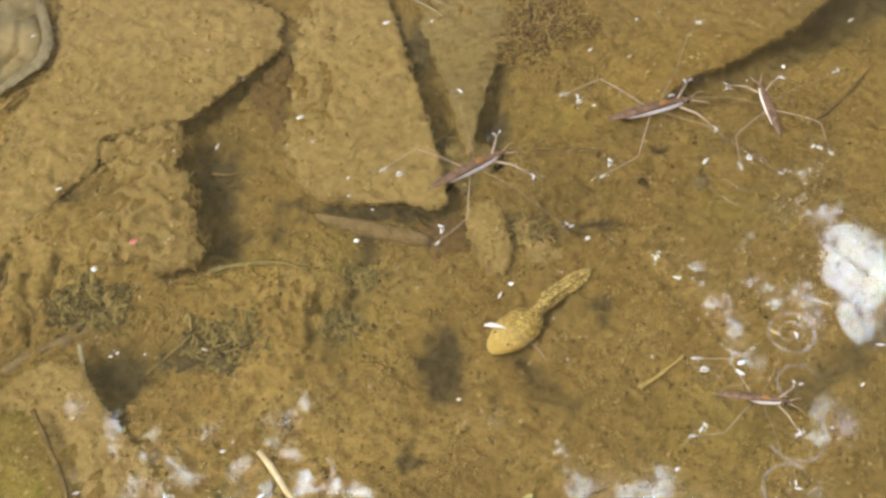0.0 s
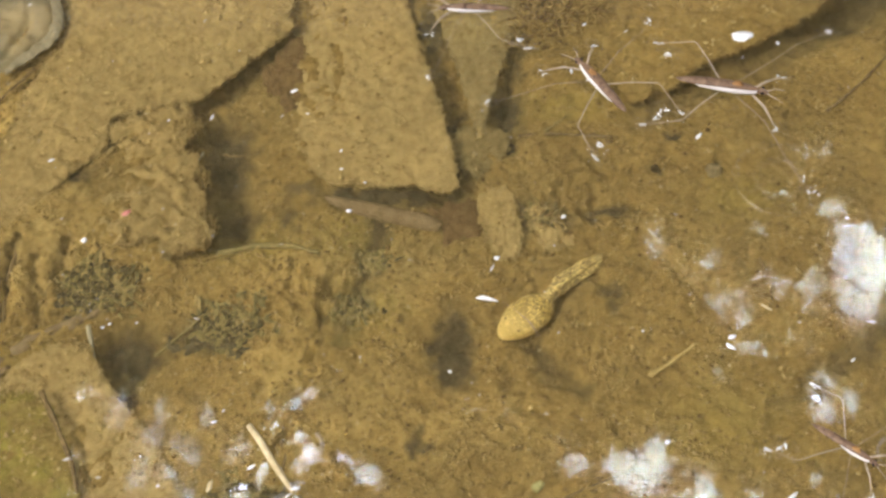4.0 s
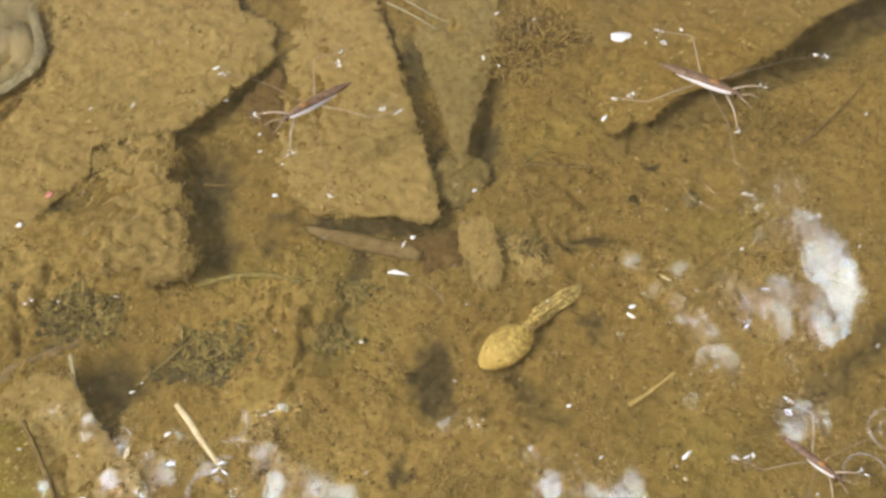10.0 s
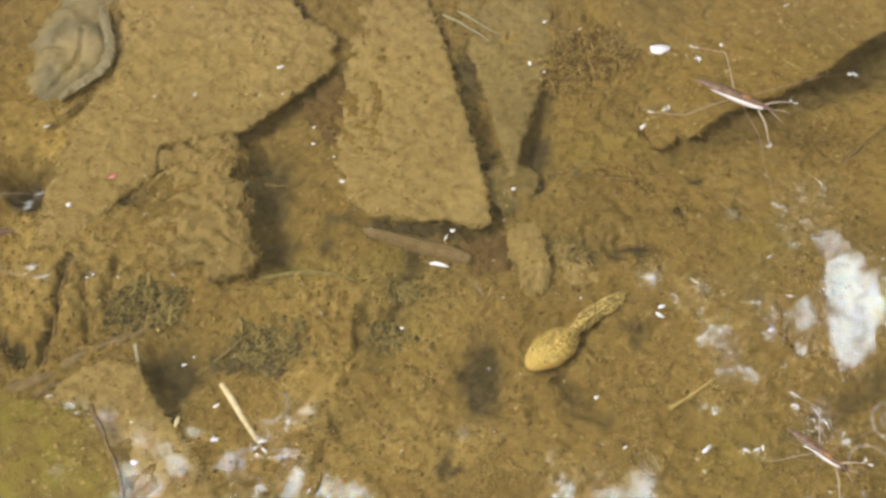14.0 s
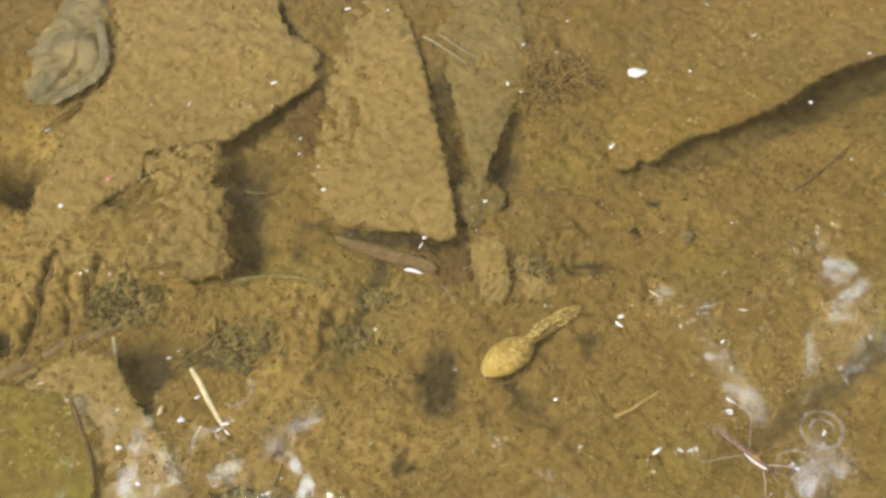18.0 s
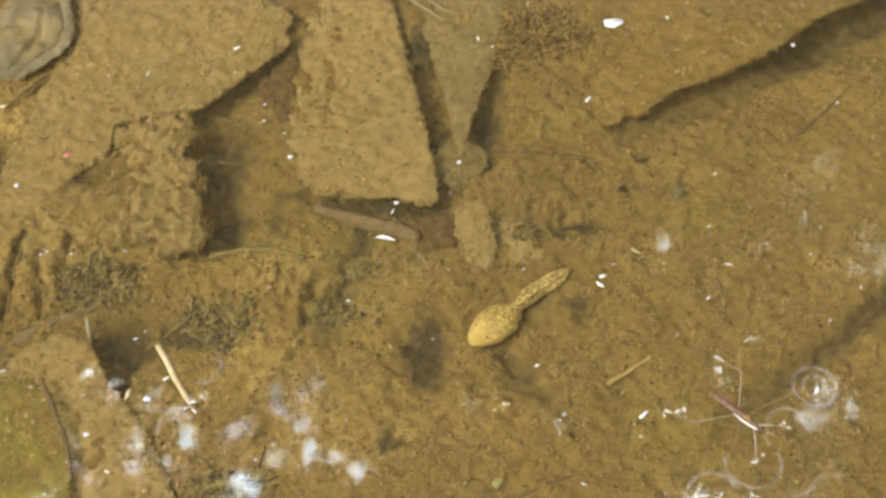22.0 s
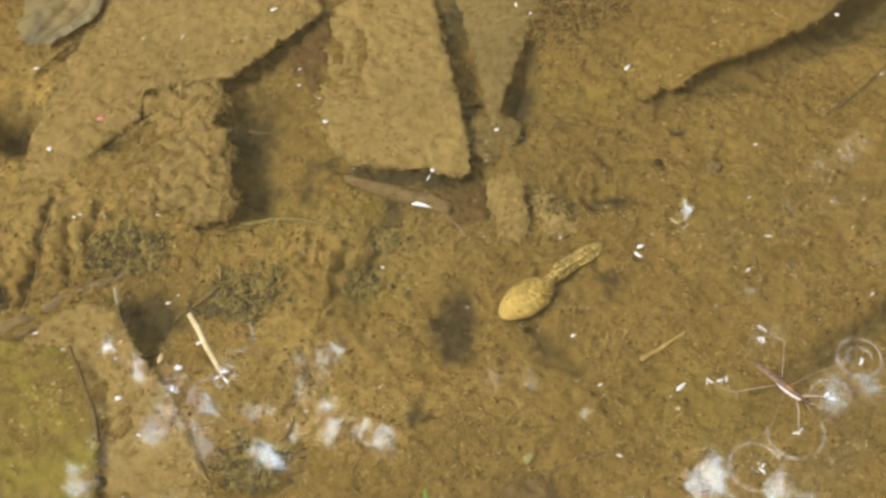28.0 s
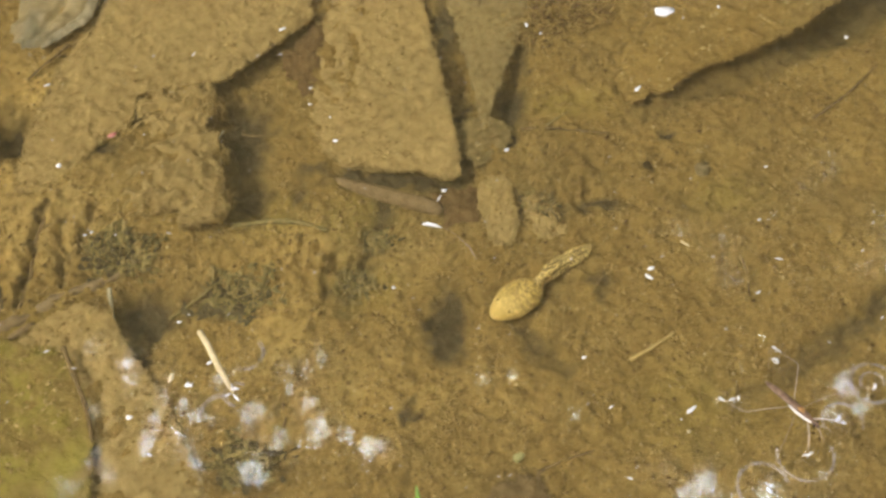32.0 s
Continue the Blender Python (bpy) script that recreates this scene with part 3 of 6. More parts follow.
# areas where the silt is toned paler
PALE_AREAS = [(*(-72.0, 2.0), 9.0, 7.0, 1.0), (*(-66.0, 15.0), 10.0, 7.0, 0.8), (*(-61.5, 8.5), 12.0, 8.0, 1.0), (*(-68.0, 32.3), 11.0, 6.0, 1.0), (*(-63.5, 7.2), 12.0, 9.0, 1.0), (*(-22.0, 2.8), 10.0, 6.0, 0.7), (*(-11.2, -22.4), 14.0, 7.0, 0.6), (*(-26.8, -13.3), 9.0, 8.0, 0.6), (*(-8.6, -0.0), 8.0, 8.0, 0.5), (*(7.5, 51.7), 8.0, 8.0, 0.5)]


def add_bed_tones(ob):
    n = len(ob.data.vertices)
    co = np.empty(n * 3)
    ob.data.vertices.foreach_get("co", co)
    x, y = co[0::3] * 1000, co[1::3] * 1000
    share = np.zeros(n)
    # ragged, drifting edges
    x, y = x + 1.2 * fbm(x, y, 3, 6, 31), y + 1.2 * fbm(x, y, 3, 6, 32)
    for cx, cy, rx, ry, s in ROT_SHADE:
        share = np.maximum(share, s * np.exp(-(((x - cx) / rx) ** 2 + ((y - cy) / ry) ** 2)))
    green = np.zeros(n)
    # shade along the leaf edges is painted into the dark tone
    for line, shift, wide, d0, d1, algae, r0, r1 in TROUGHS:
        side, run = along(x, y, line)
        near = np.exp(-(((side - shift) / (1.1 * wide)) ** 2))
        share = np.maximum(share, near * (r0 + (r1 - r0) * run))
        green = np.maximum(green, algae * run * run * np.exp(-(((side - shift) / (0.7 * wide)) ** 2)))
    # grooves get their shade painted in the same way
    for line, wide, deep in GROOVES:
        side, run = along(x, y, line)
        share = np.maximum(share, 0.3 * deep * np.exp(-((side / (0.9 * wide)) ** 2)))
    layer = ob.data.attributes.new("rot_shade", "FLOAT", "POINT")
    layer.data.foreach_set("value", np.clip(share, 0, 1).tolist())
    share = green
    for cx, cy, rx, ry, s in ALGAE:
        share = np.maximum(share, s * np.exp(-(((x - cx) / rx) ** 2 + ((y - cy) / ry) ** 2)))
    layer = ob.data.attributes.new("algae", "FLOAT", "POINT")
    layer.data.foreach_set("value", share.tolist())
    share = np.zeros(n)
    for cx, cy, rx, ry, s in PALE_AREAS:
        share = np.maximum(share, s * np.exp(-(((x - cx) / rx) ** 2 + ((y - cy) / ry) ** 2)))
    layer = ob.data.attributes.new("pale_area", "FLOAT", "POINT")
    layer.data.foreach_set("value", share.tolist())


add_bed_tones(ground)

# ---- water ----
WAVES = []
rng = random.Random(5)
for k in range(46):
    length = 11.0 * 1.036**k * (0.8 + 0.4 * rng.random())
    WAVES.append((rng.random() * 6.283, length, 0.0006 * length / 6.283 * (0.6 + 0.8 * rng.random()), rng.random() * 6.283))


def wave_height(x, y):
    z = np.zeros_like(x)
    near = np.exp(-((x / 150) ** 2 + (y / 150) ** 2))
    for a, length, amp, ph in WAVES:
        z += amp * np.sin((x * math.cos(a) + y * math.sin(a)) * 6.283 / length + ph)
    return z * near


water = tagged(sheet("water", uneven_axis(-110, 110, 0.8, 1500), uneven_axis(-90, 130, 0.8, 1500), wave_height, WATER),
               "clear shallow pond water with faint ripples", "water", kind="structure")
water.visible_shadow = False

# ---- the sky seen in the water: added glowing sheets behind an unseen overhanging bough ----
# openings between the leaves, placed to fit the bright patches in the camera's view: direction east and north per unit
# of height, and half widths
WIDE_GAPS = [
    ((0.395, 0.660), 0.0200, 0.0480), ((0.380, 0.603), 0.0135, 0.0190), ((0.380, 0.722), 0.0130, 0.0110), ((0.166, 0.446), 0.0229, 0.0123), ((0.112, 0.453), 0.0138, 0.0096),
]
EAST_GAPS = [
    ((0.291, 0.650), 0.0037, 0.0043), ((0.251, 0.645), 0.0027, 0.0033), ((0.269, 0.625), 0.0042, 0.0039), ((0.351, 0.638), 0.0042, 0.0066),
    ((0.349, 0.615), 0.0054, 0.0066), ((0.335, 0.523), 0.0042, 0.0075), ((0.324, 0.497), 0.0060, 0.0071), ((0.309, 0.439), 0.0033, 0.0040),
    ((-0.118, 0.543), 0.0045, 0.0056), ((-0.128, 0.495), 0.0066, 0.0040), ((-0.115, 0.472), 0.0066, 0.0075), ((-0.121, 0.457), 0.0037, 0.0069),
    ((-0.087, 0.462), 0.0058, 0.0049), ((-0.069, 0.451), 0.0075, 0.0075), ((-0.187, 0.489), 0.0033, 0.0040), ((-0.224, 0.482), 0.0049, 0.0060),
    ((-0.225, 0.446), 0.0042, 0.0049), ((-0.252, 0.526), 0.0049, 0.0040), ((-0.288, 0.521), 0.0049, 0.0045),
]
WEST_GAPS = [
    ((-0.289, 0.538), 0.0037, 0.0045), ((-0.258, 0.507), 0.0037, 0.0045), ((-0.180, 0.443), 0.0075, 0.0075), ((-0.319, 0.450), 0.0067, 0.0023),
    ((-0.302, 0.433), 0.0030, 0.0030), ((-0.153, 0.467), 0.0037, 0.0045), ((0.322, 0.451), 0.0018, 0.0019), ((0.336, 0.453), 0.0018, 0.0019),
    ((0.292, 0.423), 0.0019, 0.0024), ((0.323, 0.577), 0.0033, 0.0027), ((0.337, 0.564), 0.0025, 0.0024), ((0.211, 0.427), 0.0066, 0.0088),
    ((0.257, 0.420), 0.0075, 0.0075), ((0.193, 0.421), 0.0053, 0.0075), ((-0.334, 0.420), 0.0075, 0.0043), ((-0.236, 0.501), 0.0032, 0.0065),
    ((0.132, 0.699), 0.0027, 0.0043), ((0.229, 0.661), 0.0037, 0.0027), ((0.293, 0.555), 0.0033, 0.0039),
]
FINE_GAPS = [
    ((0.361, 0.755), 0.0065, 0.0033), ((-0.155, 0.532), 0.0034, 0.0042), ((0.256, 0.565), 0.0027, 0.0033), ((0.273, 0.601), 0.0027, 0.0033),
    ((0.144, 0.466), 0.0027, 0.0033), ((0.266, 0.570), 0.0033, 0.0027), ((0.188, 0.596), 0.0023, 0.0027), ((-0.150, 0.510), 0.0043, 0.0043),
    ((0.212, 0.699), 0.0046, 0.0056), ((0.251, 0.679), 0.0054, 0.0056), ((0.299, 0.649), 0.0040, 0.0048), ((0.252, 0.619), 0.0054, 0.0048),
    ((0.273, 0.598), 0.0046, 0.0048), ((0.335, 0.624), 0.0054, 0.0048), ((0.337, 0.716), 0.0046, 0.0048), ((-0.259, 0.509), 0.0033, 0.0048),
    ((0.090, 0.669), 0.0040, 0.0048),
]
LOW_GAPS = [
    ((-0.327, 0.400), 0.0090, 0.0045), ((-0.247, 0.400), 0.0050, 0.0050), ((0.2400, 0.401), 0.0150, 0.0095),
    ((0.280, 0.402), 0.0100, 0.0120), ((0.1417, 0.397), 0.0055, 0.0055), ((0.324, 0.405), 0.0040, 0.0040),
]
ROUND_GAPS = [
    ((0.159, 0.701), 0.0038, 0.0057), ((0.206, 0.688), 0.0033, 0.0035), ((0.253, 0.683), 0.0043, 0.0035), ((0.299, 0.702), 0.0044, 0.0059), ((0.333, 0.746), 0.0043, 0.0043),
    ((0.281, 0.567), 0.0077, 0.0059), ((0.315, 0.634), 0.0046, 0.0057), ((0.315, 0.612), 0.0044, 0.0041), ((0.341, 0.596), 0.0060, 0.0043), ((0.261, 0.614), 0.0031, 0.0037),
    ((0.246, 0.532), 0.0050, 0.0043), ((0.166, 0.507), 0.0038, 0.0057), ((0.184, 0.465), 0.0049, 0.0053), ((0.366, 0.777), 0.0047, 0.0038), ((0.387, 0.781), 0.0037, 0.0049),
    ((0.021, 0.522), 0.0038, 0.0038), ((-0.319, 0.552), 0.0058, 0.0045), ((-0.319, 0.480), 0.0036, 0.0044), ((-0.264, 0.480), 0.0055, 0.0051), ((-0.268, 0.460), 0.0070, 0.0051),
    ((-0.213, 0.522), 0.0040, 0.0046), ((-0.133, 0.532), 0.0046, 0.0040), ((-0.117, 0.463), 0.0049, 0.0072), ((-0.155, 0.458), 0.0037, 0.0040), ((-0.190, 0.481), 0.0037, 0.0031),
    ((-0.239, 0.464), 0.0033, 0.0044), ((0.051, 0.520), 0.0034, 0.0034), ((0.101, 0.484), 0.0039, 0.0030), ((0.351, 0.506), 0.0042, 0.0051), ((0.337, 0.472), 0.0041, 0.0038),
    ((-0.169, 0.434), 0.0070, 0.0051), ((-0.176, 0.491), 0.0040, 0.0046), ((-0.228, 0.484), 0.0046, 0.0040), ((0.143, 0.399), 0.0035, 0.0052), ((0.314, 0.405), 0.0033, 0.0035),
    ((0.064, 0.384), 0.0056, 0.0046), ((-0.243, 0.399), 0.0037, 0.0049),
]
GAPS = WIDE_GAPS + EAST_GAPS + WEST_GAPS + FINE_GAPS + LOW_GAPS + ROUND_GAPS
BANKS = [[(0.10, 0.44), (0.12, 0.60), (0.20, 0.74), (0.36, 0.80), (0.50, 0.74), (0.52, 0.58), (0.42, 0.44), (0.26, 0.40)],
         [(-0.46, 0.38), (-0.44, 0.56), (-0.20, 0.62), (0.02, 0.60), (0.16, 0.54), (0.34, 0.44), (0.30, 0.36), (0.05, 0.33), (-0.25, 0.34)]]


def make_sky_glow():
    """Lobed, glowing sheets far above, added so that the water mirrors bright sky through the openings."""
    for k, rim in enumerate(BANKS):
        line = spline(rim, 6)
        line = line + 0.012 * np.stack([fbm(line[:, 0] * 100, line[:, 1] * 100, 2, 8, k), fbm(line[:, 0] * 100, line[:, 1] * 100, 2, 8, k + 4)], 1)
        bm = bmesh.new()
        h = 400.0 + 30 * k
        low = [bm.verts.new((x * h, y * h, h)) for x, y in line]
        high = [bm.verts.new((x * h, y * h, h + 12)) for x, y in line]
        n = len(low)
        bm.faces.new(low)
        bm.faces.new(high[::-1])
        for s in range(n):
            bm.faces.new((low[s], high[s], high[(s + 1) % n], low[(s + 1) % n]))
        tagged(part("backdrop", bm, SKY_GLOW, smooth=False), "unseen glowing sheet added as bright sky for the reflections", "cloud", kind="structure")


make_sky_glow()


# unseen tree, added so that its openings shape the mirrored sky
def make_bough():
    tree = thing("overhanging_bough", 0, 0, 0, "leafy green tree bough hanging over the pond", "tree")
    tree.location = (0.5, 3.2, 0)
    bm = bmesh.new()
    # trunk on the bank, then limbs fanning out over the water
    tube(bm, [(0, 0, 250), (-60, 30, 1000), (-40, -40, 1900), (0, -300, 2500), (-100, -900, 2750), (-250, -1700, 2700), (-350, -2500, 2600)], [110, 95, 80, 60, 42, 26, 10], 10)
    part("trunk", bm, BARK, tree)
    r = random.Random(11)
    for k in range(7):
        bm = bmesh.new()
        y = -300 - 300 * k
        side = 1 if k % 2 else -1
        tube(bm, [(-20 - 40 * k, y, 2700), (-20 - 40 * k + side * 500, y - 150, 2640), (-20 - 40 * k + side * 1100, y - 180, 2560)], [22, 13, 4], 6)
        part("limb", bm, BARK, tree)
    bm = bmesh.new()
    for _ in range(46000):
        h = 2.35 + 0.45 * r.random()
        u, v = -0.55 + 1.15 * r.random(), 0.22 + 0.75 * r.random()
        size = 0.013 + 0.012 * r.random()
        edge = size * 1.05 / h
        if any(((u - c[0]) / (a + edge)) ** 2 + ((v - c[1]) / (b + edge)) ** 2 < 1 for c, a, b in GAPS):
            continue
        tree_leaf(bm, Vector((u * h - 0.5, v * h - 3.2, h)), size, r)
    # a few sprigs cross the widest openings
    for c, a, b in WIDE_GAPS:
        for _ in range(6 + int(34000 * a * b)):
            h = 2.3 + 0.05 * r.random()
            q, d = r.random() * 6.283, math.sqrt(r.random())
            tree_leaf(bm, Vector(((c[0] + a * d * math.cos(q)) * h - 0.5, (c[1] + b * d * math.sin(q)) * h - 3.2, h)), 0.004 + 0.006 * r.random(), r)
    # small leaves close in round the openings
    for c, a, b in GAPS:
        for _ in range(520):
            h = 2.3 + 0.05 * r.random()
            q, d, size = r.random() * 6.283, math.sqrt(r.random()), 0.004 + 0.004 * r.random()
            u, v = c[0] + (a + 0.016) * d * math.cos(q), c[1] + (b + 0.016) * d * math.sin(q)
            edge = size * 1.1 / h
            if all(((u - g[0]) / (e + edge)) ** 2 + ((v - g[1]) / (f + edge)) ** 2 > 1 for g, e, f in GAPS):
                tree_leaf(bm, Vector((u * h - 0.5, v * h - 3.2, h)), size, r)
    part("foliage", bm, BOUGH_LEAF, tree, smooth=False)


def tree_leaf(bm, c, size, r):
    turn = Euler((r.uniform(-0.5, 0.5), r.uniform(-0.5, 0.5), r.random() * 6.283)).to_matrix()
    ring = [(-1.6, 0, 0), (-0.6, 0.62, 0.12), (0.5, 0.55, 0.1), (1.7, 0, -0.1), (0.5, -0.55, 0.1), (-0.6, -0.62, 0.12)]
    vs = [bm.verts.new(c + turn @ (Vector(q) * size)) for q in ring]
    bm.faces.new((vs[0], vs[1], vs[2], vs[3]))
    bm.faces.new((vs[0], vs[3], vs[4], vs[5]))


def make_gap_cover():
    """An unseen leafy branch added under the bough to slide before the widest openings and dim their reflections."""
    tree = thing("gap_cover_branch", 0, 0, 0, "unseen leafy branch added to cover the mirrored sky openings", "branch")
    r = random.Random(21)
    for c, a, b in WIDE_GAPS + [((0.275, 0.615), 0.060, 0.085)]:
        bm = bmesh.new()
        for _ in range(50 + int(46000 * min(a * b, 0.004))):
            q, d = r.random() * 6.283, math.sqrt(r.random())
            h = 2.15 + 0.12 * r.random()
            tree_leaf(bm, Vector(((c[0] + (a + 0.016) * d * math.cos(q)) * h, (c[1] + (b + 0.016) * d * math.sin(q)) * h, h)), 0.013 + 0.01 * r.random(), r)
        part("leaf_spray", bm, BOUGH_LEAF, tree, smooth=False)
        bm = bmesh.new()
        tube(bm, [(c[0] * 2220, c[1] * 2220, 2220), (c[0] * 2300 + 60, c[1] * 2300 + 300, 2290), (560, 2300, 2460)], [2, 4, 8], 6)
        part("twig", bm, BARK, tree)
    return tree


make_bough()
branch = make_gap_cover()

# ---- sunken leaves and debris ----
TOPS = []


def fringe(ob, rim, top, droop, seed, material):
    """Short fuzzy shoots of silt along a leaf's rim."""
    r = random.Random(seed)
    bm = bmesh.new()
    c = rim.mean(0)
    o = np.array(ob.location) / MM
    for a, b in zip(rim, np.roll(rim, -1, 0)):
        for _ in range(int(np.linalg.norm(b - a) * 3.2 + r.random())):
            p = a + (b - a) * r.random()
            if abs(p[0]) > 90 or p[1] > 62 or p[1] < -48:
                continue
            out = math.atan2(p[1] - c[1], p[0] - c[0]) + r.gauss(0, 0.8)
            p = p + r.uniform(-1.0, 0.3) * np.array((math.cos(out), math.sin(out)))
            z = float(top(p[0], p[1])) - droop * 0.8 - o[2]
            k, w = r.uniform(0.3, 0.85), r.uniform(0.10, 0.24)
            x, y = p[0] - o[0], p[1] - o[1]
            bend = out + r.gauss(0, 0.7)
            tube(bm, [(x, y, z - 0.2), (x + 0.5 * k * math.cos(out), y + 0.5 * k * math.sin(out), z + r.uniform(-0.2, 0.2)), (x + 0.5 * k * (math.cos(out) + math.cos(bend)), y + 0.5 * k * (math.sin(out) + math.sin(bend)), z - 0.5 * k)], [w, w, 0.4 * w], 4)
    part("silt_fringe", bm, material, ob)


def leaf(name, outline, material, label, z, slope=(0, 0), dome=0.0, fuzzy=True, crease=None, **more):
    """A sunken leaf; z is the height of its middle over the bed line (mm). crease: line and depth of a sharp fold."""
    c = np.array(outline).mean(0)

    def top(x, y):
        dx, dy = x - c[0], y - c[1]
        h = DEPTH + z + slope[0] * dx + slope[1] * dy - dome * (dx * dx + dy * dy) * 0.01
        if crease:
            side, run = along(np.asarray(x, float), np.asarray(y, float), crease[0])
            gape = np.clip(4 * run * (1 - run), 0, 1)
            h = h - crease[1] * gape * (np.exp(-((np.maximum(side, 0) / 0.7) ** 2)) * np.exp(-((np.minimum(side, 0) / 0.35) ** 2)))
        return h

    ob = slab(name, outline, material, top, **more)
    if fuzzy:
        fringe(ob, spline(outline, more.get("corner", 8)), top, more.get("droop", 0.6), more.get("seed", 1), material)
    if fuzzy and material not in (ROT, RED_ROT):
        TOPS.append((spline(outline, 5), top))
    return tagged(ob, label, "leaf", "sunken leaves")


leaf("sunken_leaf", [(-63.8, 77.0), (-61.9, 61.2), (-61.2, 49.0), (-66.1, 37.9), (-69.4, 16.0), (-66.7, 11.2), (-61.9, 14.2), (-57.5, 20.4), (-54.1, 23.3), (-52.1, 25.8), (-52.1, 31.1), (-50.5, 32.1), (-44.3, 33.4), (-38.6, 34.2), (-35.1, 37.3), (-29.7, 42.4), (-23.7, 48.8), (-25.8, 50.3), (-24.0, 53.3), (-26.0, 56.8), (-30.3, 59.8), (-32.5, 66.1), (-35.9, 79.2)],
     SILT_LEAF, "large tan dead leaf coated with silt, ragged tip", 2.6, (0.055, -0.045), 0.0, jag=0.55, droop=0.7, seed=3, corner=2)
leaf("sunken_leaf", [(-17.7, 76.6), (-11.1, 70.9), (-6.8, 58.2), (-4.1, 45.0), (-1.6, 32.5), (1.1, 15.1), (-5.5, 15.9), (-12.9, 16.7), (-18.7, 18.4), (-22.6, 25.0), (-24.8, 35.8), (-24.2, 47.2), (-21.9, 59.3)],
     SILT_LEAF, "tan dead leaf with a straight edge, coated with silt", 1.5, (0.13, -0.03), 0.0, jag=0.5, droop=0.6, seed=5, corner=2, crease=([(-17.8, 29.0), (-17.2, 36.5), (-16.7, 42.5), (-18.9, 49.0)], 1.3))
leaf("sunken_leaf", [(28.7, 30.4), (32.7, 33.1), (34.5, 32.4), (40.4, 37.3), (48.2, 40.4), (58.6, 46.2), (67.5, 53.2), (78.2, 58.0), (94.0, 66.5), (96.1, 87.3), (53.1, 86.9), (30.2, 83.5), (23.2, 68.6), (24.5, 52.0), (25.8, 39.1)],
     SILT, "broad tan leaf blade buried in silt, one free edge", 1.4, (0.095, -0.10), 0.0, jag=0.4, droop=0.4, seed=7, corner=4)
leaf("silt_shelf", [(-51.4, 30.8), (-45.1, 32.6), (-39.6, 32.7), (-39.5, 28.2), (-40.2, 24.6), (-37.6, 22.3), (-38.4, 18.3), (-36.5, 15.5), (-36.5, 11.1), (-35.1, 7.9), (-41.8, 5.1), (-43.1, 8.8), (-49.3, 7.6), (-54.6, 12.9), (-59.4, 15.0), (-54.2, 19.4), (-51.4, 24.3)],
     SILT_LEAF, "lumpy shelf of tan silt over a leaf, ragged rim", 2.8, (0.14, 0.0), 0.0, jag=0.9, droop=0.6, lumps=1.5, lump_size=4.4, seed=4, corner=6, thick=2.0)
leaf("rotten_leaf", [(-1.6, 54.0), (0.2, 47.0), (2.6, 36.5), (4.1, 28.0), (4.4, 23.5), (5.9, 24.0), (6.1, 30.0), (8.6, 38.2), (10.9, 46.6), (12.4, 54.0), (12.8, 64.0), (10.0, 72.0), (0.0, 72.0), (-3.0, 62.0)],
     GREY_LEAF, "grey brown half rotten leaf tapering to a point", 0.9, (0.10, 0.0), 0.0, fuzzy=False, jag=0.7, droop=0.8, lumps=0.7, lump_size=6.0, seed=9, corner=3)
leaf("rotten_leaf", [(-0.2, 25.4), (3.6, 27.8), (8.3, 26.7), (9.2, 23.2), (6.4, 20.3), (4.1, 18.3), (1.3, 20.8)],
     OLIVE_ROT, "small olive brown rotten leaf tip", 0.8, (0, 0), 0.1, jag=0.8, seed=10, corner=2)
leaf("sunken_leaf", [(-63.9, -14.1), (-58.0, -9.1), (-52.3, -7.8), (-50.2, -10.9), (-47.5, -15.6), (-44.5, -19.3), (-40.6, -24.8), (-36.4, -32.6), (-31.9, -44.2), (-37.1, -51.4), (-46.3, -46.1), (-50.3, -35.5), (-52.3, -28.6), (-55.7, -18.7), (-60.1, -16.9)],
     SILT_LEAF, "folded tan leaf half buried in silt", 1.1, (0.06, 0.05), 0.0, jag=0.4, seed=12, corner=6)
leaf("sunken_leaf", [(-74.0, -14.3), (-63.8, -15.1), (-56.7, -16.8), (-53.2, -23.2), (-50.7, -29.4), (-49.9, -38.0), (-51.1, -49.3), (-65.9, -51.2)],
     SILT_GREEN, "yellow green leaf overgrown with algae", 1.9, (0.06, -0.02), 0.0, jag=0.5, seed=13)
def rolled_leaf():
    """A dead leaf rolled into a tapering half tube, open along its upper side."""
    line = spline([(-18.9, 15.4), (-14.2, 13.6), (-9.2, 12.0), (-4.6, 10.6), (-1.8, 9.4)], 8, closed=False)
    ob = thing("rolled_leaf", -10.0, 12.0, DEPTH - 0.5, "smooth pale brown leaf rolled into a tube on the silt", "leaf", "sunken leaves")
    bm = bmesh.new()
    rings, n = [], len(line)
    for k, (x, y) in enumerate(line):
        s = k / (n - 1)
        r = 0.2 + 1.5 * math.sin(math.pi * (0.04 + 0.82 * s)) + 0.12 * math.sin(9 * s)
        d = line[min(k + 1, n - 1)] - line[max(k - 1, 0)]
        d = d / np.linalg.norm(d)
        ring = []
        for rad, turn in ((r, 1), (r - 0.22, -1)):
            for q in range(15)[::turn]:
                a = math.radians(-150 + 270 * q / 14)
                across, up = rad * math.cos(a), 0.75 * rad * math.sin(a) + 0.7 + 0.3 * r
                ring.append(bm.verts.new(Vector((x + 10.0 + d[1] * across, y - 12.0 - d[0] * across, up)) * MM))
        rings.append(ring)
    m = len(rings[0])
    for a, b in zip(rings, rings[1:]):
        for q in range(m):
            bm.faces.new((a[q], a[(q + 1) % m], b[(q + 1) % m], b[q]))
    bm.faces.new(rings[0][::-1])
    bm.faces.new(rings[-1])
    part("blade", bm, ROLL, ob)


rolled_leaf()
